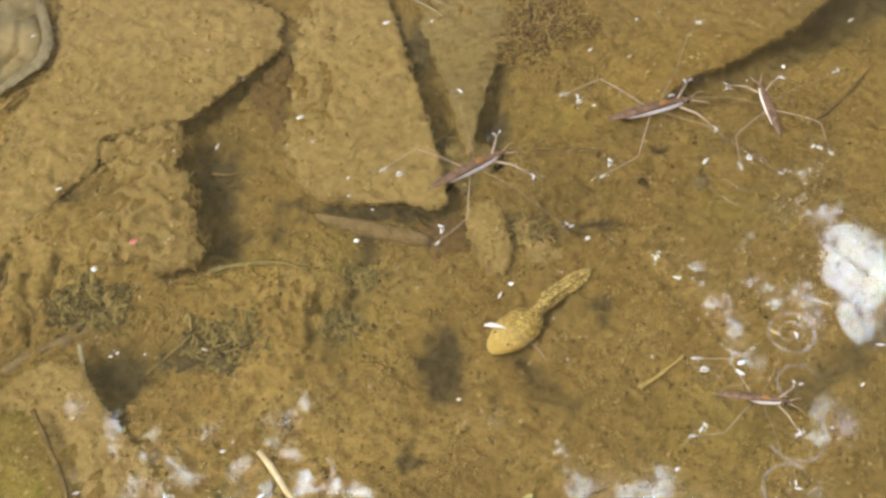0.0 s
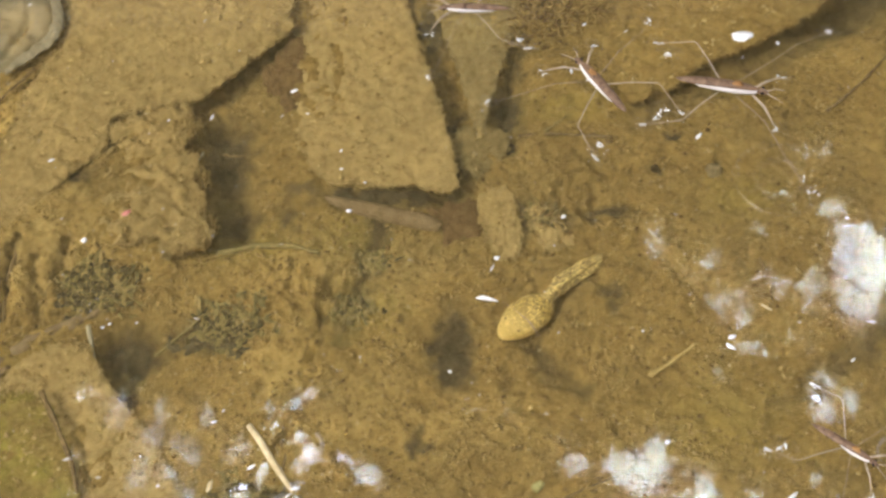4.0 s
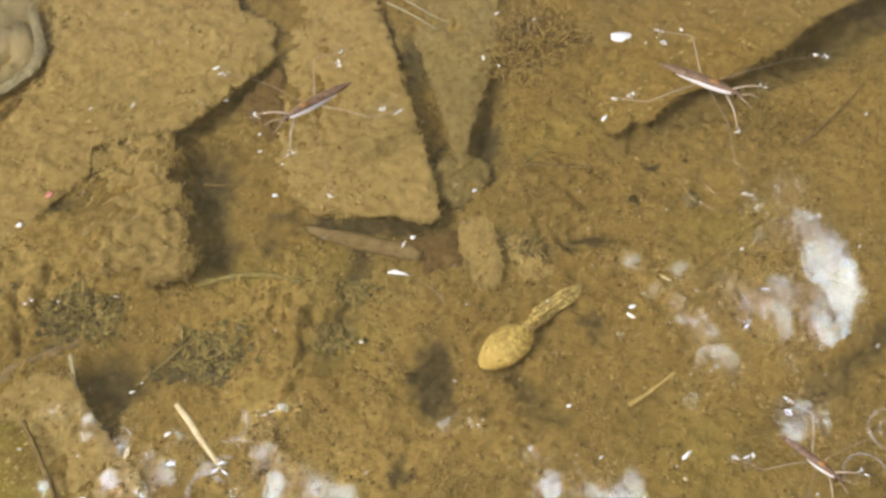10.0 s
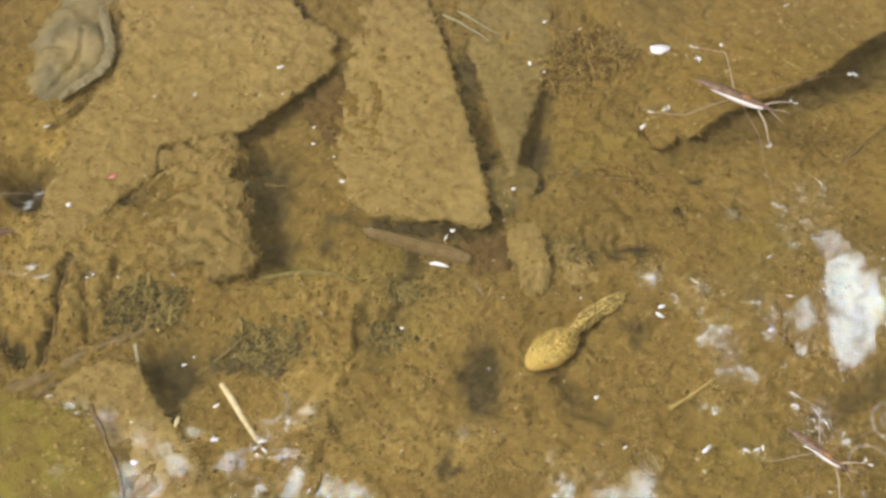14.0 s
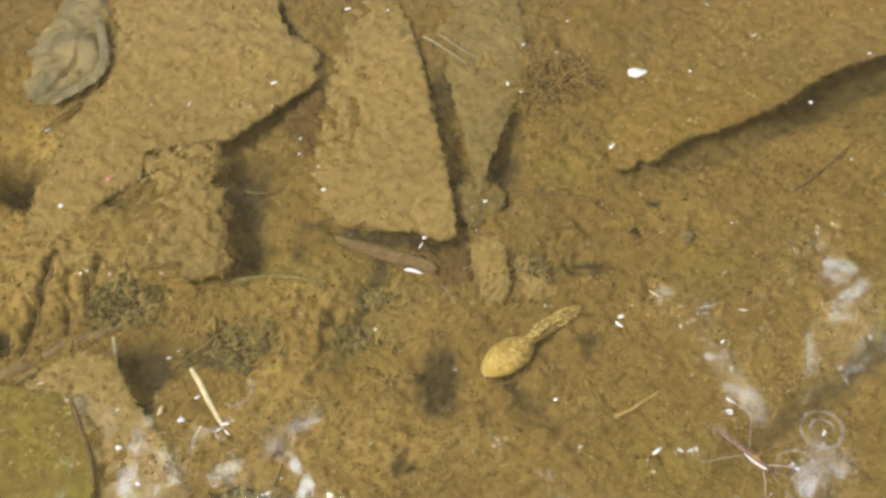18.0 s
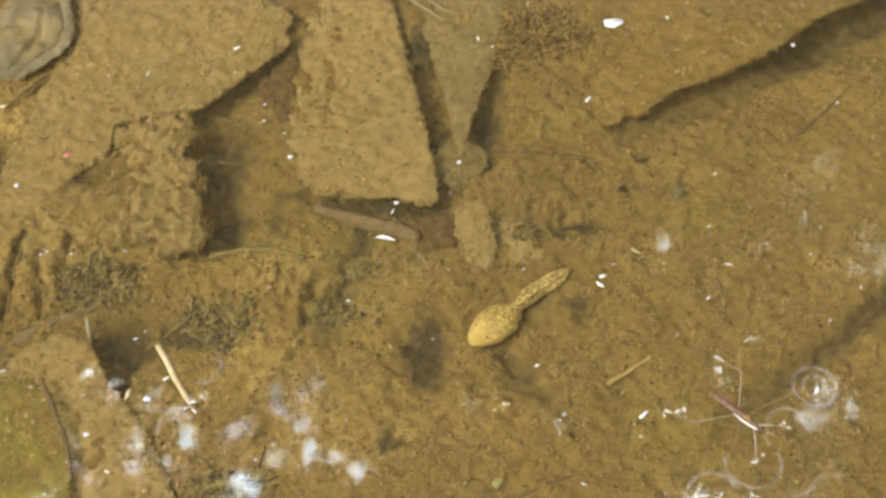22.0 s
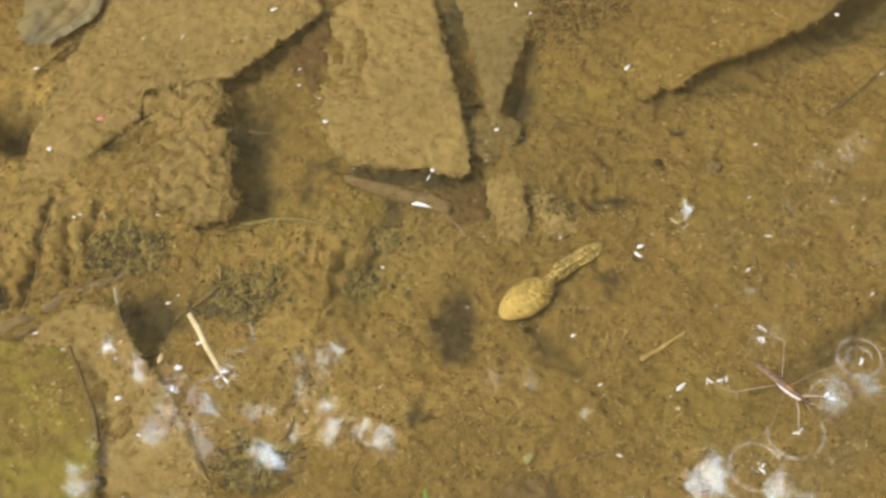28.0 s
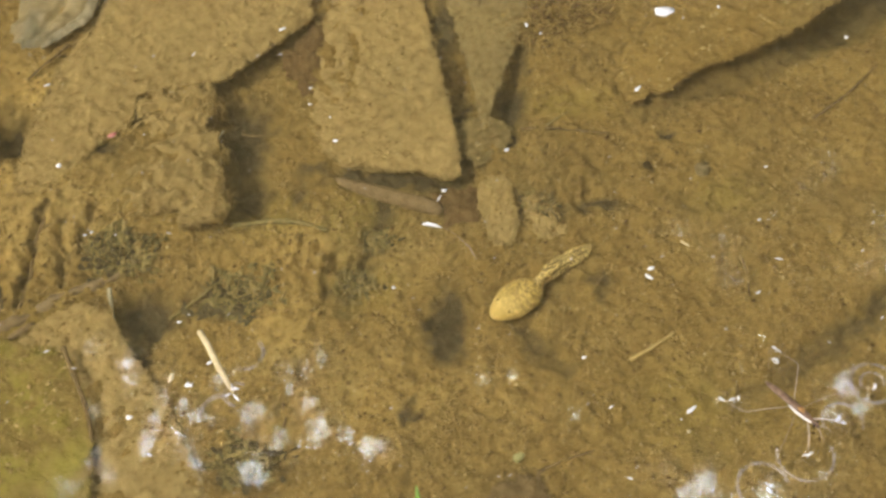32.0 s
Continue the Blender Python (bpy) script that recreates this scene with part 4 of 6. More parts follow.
leaf("rotten_leaf", [(-3.6, 12.8), (-0.0, 14.4), (4.0, 13.9), (4.6, 10.6), (3.6, 7.6), (-0.4, 6.4), (-3.2, 8.0)],
     RED_ROT, "dark reddish brown leaf scrap", 0.1, (0, 0), 0.0, fuzzy=False, jag=0.9, droop=1.2, step=0.4, seed=15, corner=2)
leaf("sunken_leaf", [(4.1, 14.6), (8.4, 15.5), (9.5, 9.8), (9.7, 4.4), (6.3, 3.3), (4.5, 8.6)],
     SILT_LEAF, "small square tan leaf scrap", 1.5, (0.1, 0), 0.0, jag=0.6, step=0.4, seed=16, corner=2)
leaf("sunken_leaf", [(11.3, 13.1), (14.0, 12.0), (16.6, 7.7), (17.0, 5.1), (13.4, 4.5), (11.7, 7.7)],
     SILT_LEAF, "small notched tan leaf scrap", 1.2, (0.1, 0), 0.0, jag=0.7, step=0.4, seed=17, corner=2)
leaf("rotten_leaf", [(-29.0, 40.0), (-26.0, 45.2), (-23.8, 48.2), (-22.0, 44.4), (-22.3, 37.3), (-23.5, 31.9), (-25.2, 32.1), (-27.4, 35.5)],
     RED_ROT, "reddish brown leaf scrap under the leaf tip", 1.0, (0, 0), 0.0, fuzzy=False, jag=0.9, droop=1.0, step=0.4, lumps=0.5, seed=18, corner=3)
leaf("rotten_leaf", [(5.2, -38.7), (6.7, -36.0), (9.5, -34.8), (12.1, -35.6), (13.1, -37.9), (14.0, -42.0), (14.5, -47.5), (6.3, -47.5)],
     ROT, "brown rounded leaf rim sticking out of the silt", 2.0, (0, -0.08), 0.2, jag=0.5, droop=1.0, step=0.4, seed=20, corner=4)
leaf("rotten_leaf", [(-64.2, 61.5), (-62.8, 57.0), (-61.4, 52.6), (-62.2, 47.6), (-65.8, 43.6), (-69.6, 41.0), (-68.4, 43.8), (-65.2, 47.0), (-63.3, 51.4), (-64.4, 56.6), (-65.4, 60.8)],
     PALE_MEMBRANE, "pale translucent folded membrane of a rotten leaf", 3.0, (0.05, 0), 0.0, fuzzy=False, jag=0.25, droop=0.6, step=0.3, thick=0.4, lumps=0.5, lump_size=6.0, seed=19, corner=3)

# ---- dark sediment, scraps and stems ----
def sediment(outline, material, label, lift=0.8, step=0.5, seed=1, jag=1.1, lumps=0.45):
    """A ragged patch of loose matter that follows the bed."""
    ob = slab("sediment_patch", outline, material, lambda x, y: bed_height(x, y) + lift, step=step, thick=0.8, jag=jag, jag_size=3.0,
              droop=lift + 0.4, lumps=lumps, lump_size=2.6, seed=seed)
    return tagged(ob, label, "sediment", "sediment patches")


GREY = "patch of grey green rotten sediment on the bed"
sediment([(-41.2, -7.0), (-35.2, -3.4), (-30.2, -4.5), (-28.4, -8.5), (-31.7, -11.7), (-35.7, -9.8), (-39.2, -10.1)], DETRITUS_GREY, GREY, seed=33, lumps=0.9)
sediment([(-55.0, 4.2), (-49.8, 5.4), (-47.3, 1.3), (-50.4, -2.9), (-54.4, -5.0), (-56.6, -2.1)], DETRITUS_GREY, GREY, seed=37, lumps=0.9)
sediment([(-32.9, -31.2), (-28.4, -29.0), (-22.8, -30.3), (-23.2, -36.1), (-30.0, -37.0), (-34.1, -34.6)], DETRITUS_GREY, GREY, seed=38, jag=2.4, lumps=1.1)
leaf("rotten_leaf", [(-70.0, 72.0), (-65.0, 70.0), (-63.6, 60.0), (-62.2, 52.0), (-63.6, 46.8), (-67.2, 42.6), (-72.0, 40.6), (-76.0, 43.6), (-76.6, 52.0), (-74.6, 62.0)],
     GREY_SKIN, "cloudy grey membrane of a rotten leaf with soft folds", 1.9, (0.02, 0.0), 0.0, fuzzy=False, jag=1.2, droop=2.4, thick=0.5, lumps=1.0, lump_size=9.0, seed=45, corner=4,
     crease=([(-73.0, 41.0), (-70.0, 46.0), (-67.5, 52.0), (-68.0, 60.0)], 1.4))


def stem(name, pts, radius, material, label, category="stem", lift=0.2, sag=0.0):
    """A stem lying on the bed through points (mm)."""
    line = spline(pts, 6, closed=False)
    z = bed_height(line[:, 0], line[:, 1])
    z = np.convolve(np.pad(z, 3, mode="edge"), np.ones(7) / 7, "valid") + lift - 0.15 * radius
    ob = thing(name, float(line[0, 0]), float(line[0, 1]), float(z[0]), label, category)
    bm = bmesh.new()
    n = len(line)
    wob = fbm(line[:, 0] * 1.0, line[:, 1] * 1.0, 2, 5, n)
    tube(bm, [(x - line[0, 0], y - line[0, 1], h - z[0]) for (x, y), h in zip(line, z)], [radius * (0.8 - 0.4 * k / n + 0.2 * wob[k]) for k in range(n)], 7)
    part("stalk", bm, material, ob)
    return ob


STEM_DARK = plain("dark wet stem", (0.125, 0.086, 0.032), (0.23, 0.155, 0.058), 0.8, 0.8, 0.4, 0.2)
STEM_GREEN = plain("olive stem", (0.17, 0.14, 0.045), (0.29, 0.225, 0.075), 0.8, 0.8, 0.4, 0.2)
TWIG = plain("silted brown twig", (0.15, 0.105, 0.05), (0.30, 0.22, 0.105), 0.35, 0.95, 0.6, 0.1)
STEM_PALE = plain("pale rotten stem", (0.30, 0.27, 0.15), (0.46, 0.42, 0.26), 0.8, 0.8, 0.4, 0.2)
# dark tube put in for the shade of a groove on the leaf
stem("sunken_twig", [(-56.5, -16.4), (-53.5, -22.3), (-51.4, -26.8), (-50.1, -31.2)], 0.55, STEM_DARK, "thin dark line half sunk in silt", lift=3.0)
stem("sunken_twig", [(58.5, 27.9), (64.5, 32.7), (70.6, 38.9)], 0.4, STEM_DARK, "thin dark line half sunk in silt", lift=0.3)
# dark tube put in for the shade of a crease
stem("sunken_twig", [(43.8, 1.6), (44.3, -1.8), (44.4, -5.7)], 0.35, STEM_DARK, "short thin dark line for a crease in the silt", lift=0.1)
stem("sunken_twig", [(10.9, 26.5), (15.8, 26.1), (20.4, 25.3), (25.1, 24.9)], 0.4, STEM_DARK, "thin olive stem with side shoots on silt", lift=0.3)
stem("sunken_twig", [(14.9, 26.6), (17.3, 28.3), (19.1, 29.7)], 0.3, STEM_GREEN, "thin olive side shoot on silt", lift=0.4)
stem("sunken_twig", [(-72.4, -14.1), (-65.4, -10.8), (-58.5, -6.3), (-53.0, -3.2), (-47.8, 1.2)], 2.0, TWIG, "dark brown waterlogged twig sunk into the silt", "twig", lift=-0.5)
stem("sunken_twig", [(-34.7, 6.8), (-29.5, 7.8), (-24.1, 7.0), (-19.5, 5.4)], 0.75, STEM_GREEN, "olive green stem on the bed", lift=0.6)
stem("sunken_twig", [(-51.6, -5.6), (-50.6, -9.9), (-49.1, -14.7)], 0.5, STEM_PALE, "short pale stem standing in a dark hollow", lift=3.2)
stem("straw", [(25.8, -16.6), (29.0, -14.7), (32.7, -12.1)], 0.42, OLD_STRAW, "short yellowish straw on the silt", "straw", lift=0.5)
stem("sunken_twig", [(11.9, -34.1), (15.4, -32.6), (20.0, -30.9)], 0.35, STEM_DARK, "thin brown stem on the silt", lift=0.2)
stem("sunken_twig", [(-24.3, -23.5), (-23.7, -26.2), (-24.5, -29.2)], 0.4, STEM_DARK, "short dark stem on the silt", lift=0.1)
stem("sunken_twig", [(-42.7, -8.8), (-39.1, -6.2), (-34.9, -2.6)], 0.3, STEM_GREEN, "olive stem across the debris", lift=0.5)
stem("sunken_twig", [(-34.9, 25.9), (-32.0, 25.2), (-29.0, 24.6)], 0.3, STEM_DARK, "thin dark stem in the hollow", lift=1.6)
# dark tube laid along a furrow to darken it like shade
stem("sunken_twig", [(-62.8, 8.3), (-64.4, 1.9), (-64.1, -4.3), (-65.0, -9.3)], 0.5, STEM_DARK, "dark line along the furrow in the silt", lift=0.2)
stem("sunken_twig", [(-64.9, 41.9), (-67.7, 38.5), (-70.8, 34.9)], 0.4, ROT, "thin reddish stalk on the silt", lift=1.4)
stem("sunken_twig", [(-5.6, 60.2), (-2.2, 57.4), (2.4, 54.0)], 0.4, STEM_PALE, "pale soft stem on the rotten leaf", lift=2.0)
stem("sunken_twig", [(-3.0, 60.6), (0.8, 57.2), (4.6, 54.6)], 0.3, STEM_PALE, "pale soft stem on the rotten leaf", lift=2.2)


stem("sunken_twig", [(-37.2, 24.0), (-38.0, 21.6), (-37.0, 18.0)], 0.2, STEM_PALE, "thin pale root thread along the silt shelf", lift=4.2)


def tuft(name, label, cx, cy, reach, count, material, seed, z=0.4, long=1.7, thin=0.28):
    """A tuft of short curled shoots."""
    ob = thing(name, cx, cy, float(bed_height(np.array([cx]), np.array([cy]))[0]), label, "moss")
    r = random.Random(seed)
    bm = bmesh.new()
    for _ in range(count * 2):
        a, d = r.random() * 6.283, reach * math.sqrt(r.random())
        x, y = d * math.cos(a), d * math.sin(a) * 0.8
        b, length = r.random() * 6.283, long * (0.5 + r.random())
        k = r.uniform(-0.9, 0.9)
        pts = [(x, y, z * r.random()), (x + 0.5 * length * math.cos(b), y + 0.5 * length * math.sin(b), z + 0.7 * r.random()),
               (x + length * math.cos(b + k), y + length * math.sin(b + k), z + 0.9 * r.random() - 0.3)]
        tube(bm, pts, [thin * 0.5, thin * 0.6, thin * 0.2], 4)
    part("shoots", bm, material, ob)
    return ob


MOSS_PALE = plain("silty moss", (0.25, 0.17, 0.05), (0.37, 0.26, 0.08), 0.8, 0.95, 0.5, 0.1)
def moss(label, cx, cy, count, seed, long, reach):
    """A cushion of silty moss: tapering, curved shoots that radiate from a few crowns."""
    ob = thing("moss_tuft", cx, cy, float(bed_height(np.array([cx]), np.array([cy]))[0]), label, "moss")
    r = random.Random(seed)
    for mat, name in ((TUFT, "dark_shoots"), (MOSS_PALE, "silty_shoots")):
        bm = bmesh.new()
        for _ in range(count):
            q, d = r.random() * 6.283, reach * math.sqrt(r.random())
            x, y = d * math.cos(q), 0.75 * d * math.sin(q)
            a = math.atan2(y, x) + r.gauss(0, 0.8)
            n, w, k = long * r.uniform(0.3, 1.1), r.uniform(0.10, 0.24), r.gauss(0, 0.7)
            up = r.uniform(0.3, 1.5)
            pts = [(x + n * t * math.cos(a + k * t), y + n * t * math.sin(a + k * t), -0.2 + up * math.sin(2.4 * t) + 0.3) for t in (0, 0.25, 0.5, 0.75, 1.0)]
            tube(bm, pts, [0.6 * w, w, w, 0.75 * w, 0.3 * w], 5)
        part(name, bm, mat, ob)


moss("brown tuft of silty moss shoots on the bed", 19.5, 51.3, 150, 61, 2.5, 6.8)
moss("pale brown tuft of silty moss shoots", 13.6, 46.5, 60, 62, 2.4, 4.8)
tuft("moss_tuft", "silty fringe of moss at the hollow's rim", *(-39.9, 28.2), 2.2, 40, MOSS_PALE, 64, 4.6, 1.1, 0.17)
tuft("moss_tuft", "silty fringe of moss at the hollow's rim", *(-38.3, 18.9), 2.2, 40, MOSS_PALE, 65, 4.4, 1.1, 0.17)
tuft("moss_tuft", "silty fringe of moss at the hollow's rim", *(-36.7, 11.1), 2.2, 40, MOSS_PALE, 66, 4.0, 1.1, 0.17)


def clump(label, cx, cy, reach, count, materials, seed):
    """A fluffy heap of rotten weed: short curled threads over one another."""
    ob = thing("debris_clump", cx, cy, float(bed_height(np.array([cx]), np.array([cy]))[0]), label, "debris", "debris clumps")
    r = random.Random(seed)
    for k, mat in enumerate(materials):
        bm = bmesh.new()
        for q in range(count * 2):
            a, d = r.random() * 6.283, reach * r.random() ** 0.6
            x, y = d * math.cos(a), d * math.sin(a) * 0.75
            z = float(bed_height(np.array([cx + x]), np.array([cy + y]))[0]) - ob.location.z / MM
            b, n, w = r.random() * 6.283, r.uniform(0.7, 1.8), r.uniform(0.07, 0.2)
            g = r.uniform(-1.2, 1.2)
            tube(bm, [(x, y, z), (x + 0.5 * n * math.cos(b), y + 0.5 * n * math.sin(b), z + r.uniform(0.2, 0.8)), (x + n * math.cos(b + g), y + n * math.sin(b + g), z + r.uniform(0.0, 0.5))], [w, w, 0.5 * w], 4)
        part(("weed_threads", "silty_threads", "pale_threads")[k], bm, mat, ob)
    # scraps heaped into a mound
    g = np.random.RandomState(seed)
    m = int(14 * reach * reach)
    a, d = g.rand(m) * 6.283, reach * 1.55 * g.rand(m) ** 0.55
    d = d * (0.75 + 0.45 * np.sin(2 * a + seed) * np.sin(3 * a + 2 * seed))
    x, y = d * np.cos(a), 0.75 * d * np.sin(a)
    lumpy = 0.55 + 0.45 * fbm(x + cx, y + cy, 2, 4.0, seed)
    z = bed_height(x + cx, y + cy) - ob.location.z / MM + 0.24 * reach * np.exp(-((d / reach / 0.8) ** 2)) * lumpy * g.rand(m) ** 0.4
    base = np.array([(1.5, 0, 0), (0, 0.8, 0), (-1.5, 0, 0), (0, -0.8, 0), (0, 0, 0.28), (0, 0, -0.28)])
    tri = np.array([(0, 1, 4), (1, 2, 4), (2, 3, 4), (3, 0, 4), (1, 0, 5), (2, 1, 5), (3, 2, 5), (0, 3, 5)])
    verts = []
    for k in range(m):
        turn = np.array(Euler((g.uniform(-0.9, 0.9), g.uniform(-0.9, 0.9), g.rand() * 6.283)).to_matrix())
        verts.append((base * g.uniform(0.2, 0.75) * np.array((g.uniform(0.7, 1.8), 1, 1))) @ turn.T + np.array((x[k], y[k], z[k] + 0.15)))
    me = bpy.data.meshes.new("weed_scraps")
    me.from_pydata((np.concatenate(verts) * MM).tolist(), [], (tri[None] + 6 * np.arange(m)[:, None, None]).reshape(-1, 3).tolist())
    mesh_part("weed_scraps", me, HEAP, ob, smooth=False)


SILTY = plain("silty weed", (0.19, 0.15, 0.06), (0.29, 0.225, 0.095), 0.8, 0.95, 0.5, 0.1)
clump("grey green clump of rotten weed on the bed", *(-32.7, -5.8), 5.0, 22, (STEM_GREEN, DETRITUS_GREY, SILTY), 81)
clump("dark grey clump of rotten weed beside the hollow", *(-51.5, 1.7), 5.0, 22, (STEM_GREEN, DETRITUS_GREY, SILTY), 82)
clump("olive brown clump of rotten weed on the silt", *(-14.6, -3.6), 2.8, 16, (STEM_GREEN, SILTY), 83)
clump("olive brown clump of rotten weed on the silt", *(-11.9, 4.0), 2.3, 14, (STEM_GREEN, SILTY), 87)
clump("grey brown clump of rotten weed on the silt", *(-29.0, -33.6), 4.2, 18, (STEM_GREEN, DETRITUS_GREY), 86)
clump("brown clump of rotten weed at the leaf edge", *(13.6, 10.9), 2.6, 40, (TUFT, SILTY), 85)


def grass_blade():
    x, y = (-4.4, -43.2)
    ob = thing("grass_blade", x, y, DEPTH + 0.5, "fresh green grass blade tip in the water", "grass")
    bm = bmesh.new()
    rows = [(0.0, 0.12, 21.2), (0.25, 0.4, 20.6), (0.6, 0.7, 19.0), (1.0, 0.9, 14.0), (1.0, 0.9, 0.0)]
    ring = []
    for k, (dx, w, z) in enumerate(rows):
        yy = -k * 1.6
        ring.append([bm.verts.new(Vector(p) * MM) for p in ((dx - w, yy, z), (dx, yy + 0.1, z - 0.25), (dx + w, yy, z), (dx, yy + 0.1, z - 0.45))])
    for a, b in zip(ring, ring[1:]):
        for s in range(4):
            bm.faces.new((a[s], a[(s + 1) % 4], b[(s + 1) % 4], b[s]))
    bm.faces.new(ring[0])
    bm.faces.new(ring[-1][::-1])
    part("blade", bm, GREEN, ob)


grass_blade()


def small_stone(name, label, category, x, y, rx, ry, rz, material, seed):
    z = float(bed_height(np.array([x]), np.array([y]))[0])
    bm = bmesh.new()
    pebble(bm, 0, 0, 0.45 * rz, rx, ry, rz, 0.7, seed, 12)
    ob = tagged(part(name, bm, material), label, category)
    ob.location = (x * MM, y * MM, z * MM)


small_stone("pebble", "small grey brown pebble half sunk in silt", "pebble", 39.5, 17.7, 1.5, 1.1, 1.2, SILT_GREY, 3)
small_stone("pebble", "tiny dark pebble half sunk in silt", "pebble", 30.8, 18.6, 0.8, 0.7, 0.7, DETRITUS, 4)
small_stone("seed_husk", "pale green seed husk lying on the silt", "seed", 9.4, -31.8, 0.95, 0.6, 0.6, HUSK, 5)
small_stone("leaf_chip", "pale pinkish chip of a dead leaf on the silt", "leaf chip", -63.9, -12.4, 2.0, 0.55, 0.4, ROLL, 6)


# ---- crumbs strewn over bed and leaves ----
def crumbs(name, count, sizes, stops, label, seed, on_leaves=1.0, on_bed=1.0):
    n = Nodes(name.replace("_", " "))
    info = n.nt.nodes.new("ShaderNodeNewGeometry").outputs["Random Per Island"]
    mat = n.finish(n.ramp(info, stops), 0.95, spec=0.1)
    r = np.random.RandomState(seed)
    x, y = r.uniform(-95, 95, count), r.uniform(-50, 105, count)
    keep = 0.5 + 0.5 * fbm(x, y, 3, 16, seed) > r.rand(count) * 0.9
    x, y = x[keep], y[keep]
    z = bed_height(x, y)
    bare = np.ones(len(x), bool)
    for cx, cy, rx, ry, share in ROT_SHADE:
        bare &= share * np.exp(-(((x - cx) / rx) ** 2 + ((y - cy) / ry) ** 2)) < 0.35
    for line, shift, wide, *_ in TROUGHS:
        side, run = along(x, y, line)
        bare &= np.abs(side - shift) > 1.2 * wide * (0.3 + 0.7 * run)
    x, y, z = x[bare], y[bare], z[bare]
    low = z.copy()
    for poly, top in TOPS:
        d, _, _ = signed(x, y, poly)
        some = (d < 0) | (r.rand(len(x)) < on_leaves)
        x, y, z, d, low = x[some], y[some], z[some], d[some], low[some]
        z = np.where((d > 0.5) & (top(x, y) > z), top(x, y), z)
    some = (z > low) | (r.rand(len(x)) < on_bed)
    x, y, z = x[some], y[some], z[some]
    m = len(x)
    s = r.uniform(sizes[0], sizes[1], m) * (0.6 + 0.8 * r.rand(m))
    a = r.normal(0.6, 0.7, m)
    base = np.array([(1.4, 0, 0), (0, 0.9, 0), (-1.4, 0, 0), (0, -0.9, 0), (0, 0, 0.4), (0, 0, -0.6)])
    v = base[None] * s[:, None, None] * r.uniform(0.7, 1.3, (m, 6, 1))
    vx = v[..., 0] * np.cos(a)[:, None] - v[..., 1] * np.sin(a)[:, None] + x[:, None]
    vy = v[..., 0] * np.sin(a)[:, None] + v[..., 1] * np.cos(a)[:, None] + y[:, None]
    vz = v[..., 2] + z[:, None] + 0.15
    verts = np.stack([vx, vy, vz], -1).reshape(-1, 3) * MM
    tri = np.array([(0, 1, 4), (1, 2, 4), (2, 3, 4), (3, 0, 4), (1, 0, 5), (2, 1, 5), (3, 2, 5), (0, 3, 5)])
    faces = (tri[None] + 6 * np.arange(m)[:, None, None]).reshape(-1, 3)
    me = bpy.data.meshes.new(name)
    me.from_pydata(verts.tolist(), [], faces.tolist())
    tagged(mesh_part(name, me, mat), label, "crumbs", kind="stuff")


crumbs("silt_crumbs", 56000, (0.10, 0.32), [(0.0, (0.24, 0.165, 0.05)), (0.6, (0.33, 0.232, 0.074)), (1.0, (0.41, 0.292, 0.098))], "tan silt crumbs strewn over the pond bed", 71, 0.3)
crumbs("dark_crumbs", 17000, (0.09, 0.30), [(0.0, (0.13, 0.082, 0.025)), (0.5, (0.19, 0.125, 0.04)), (1.0, (0.28, 0.19, 0.065))], "dark brown plant crumbs strewn over the pond bed", 72, 0.05)
crumbs("leaf_crumbs", 15000, (0.10, 0.32), [(0.0, (0.42, 0.30, 0.11)), (1.0, (0.60, 0.45, 0.17))], "pale tan silt crumbs strewn over the leaves", 74, on_bed=0.03)
crumbs("pale_crumbs", 3800, (0.05, 0.15), [(0.0, (0.50, 0.38, 0.18)), (1.0, (0.74, 0.62, 0.38))], "pale specks strewn over the pond bed", 73)


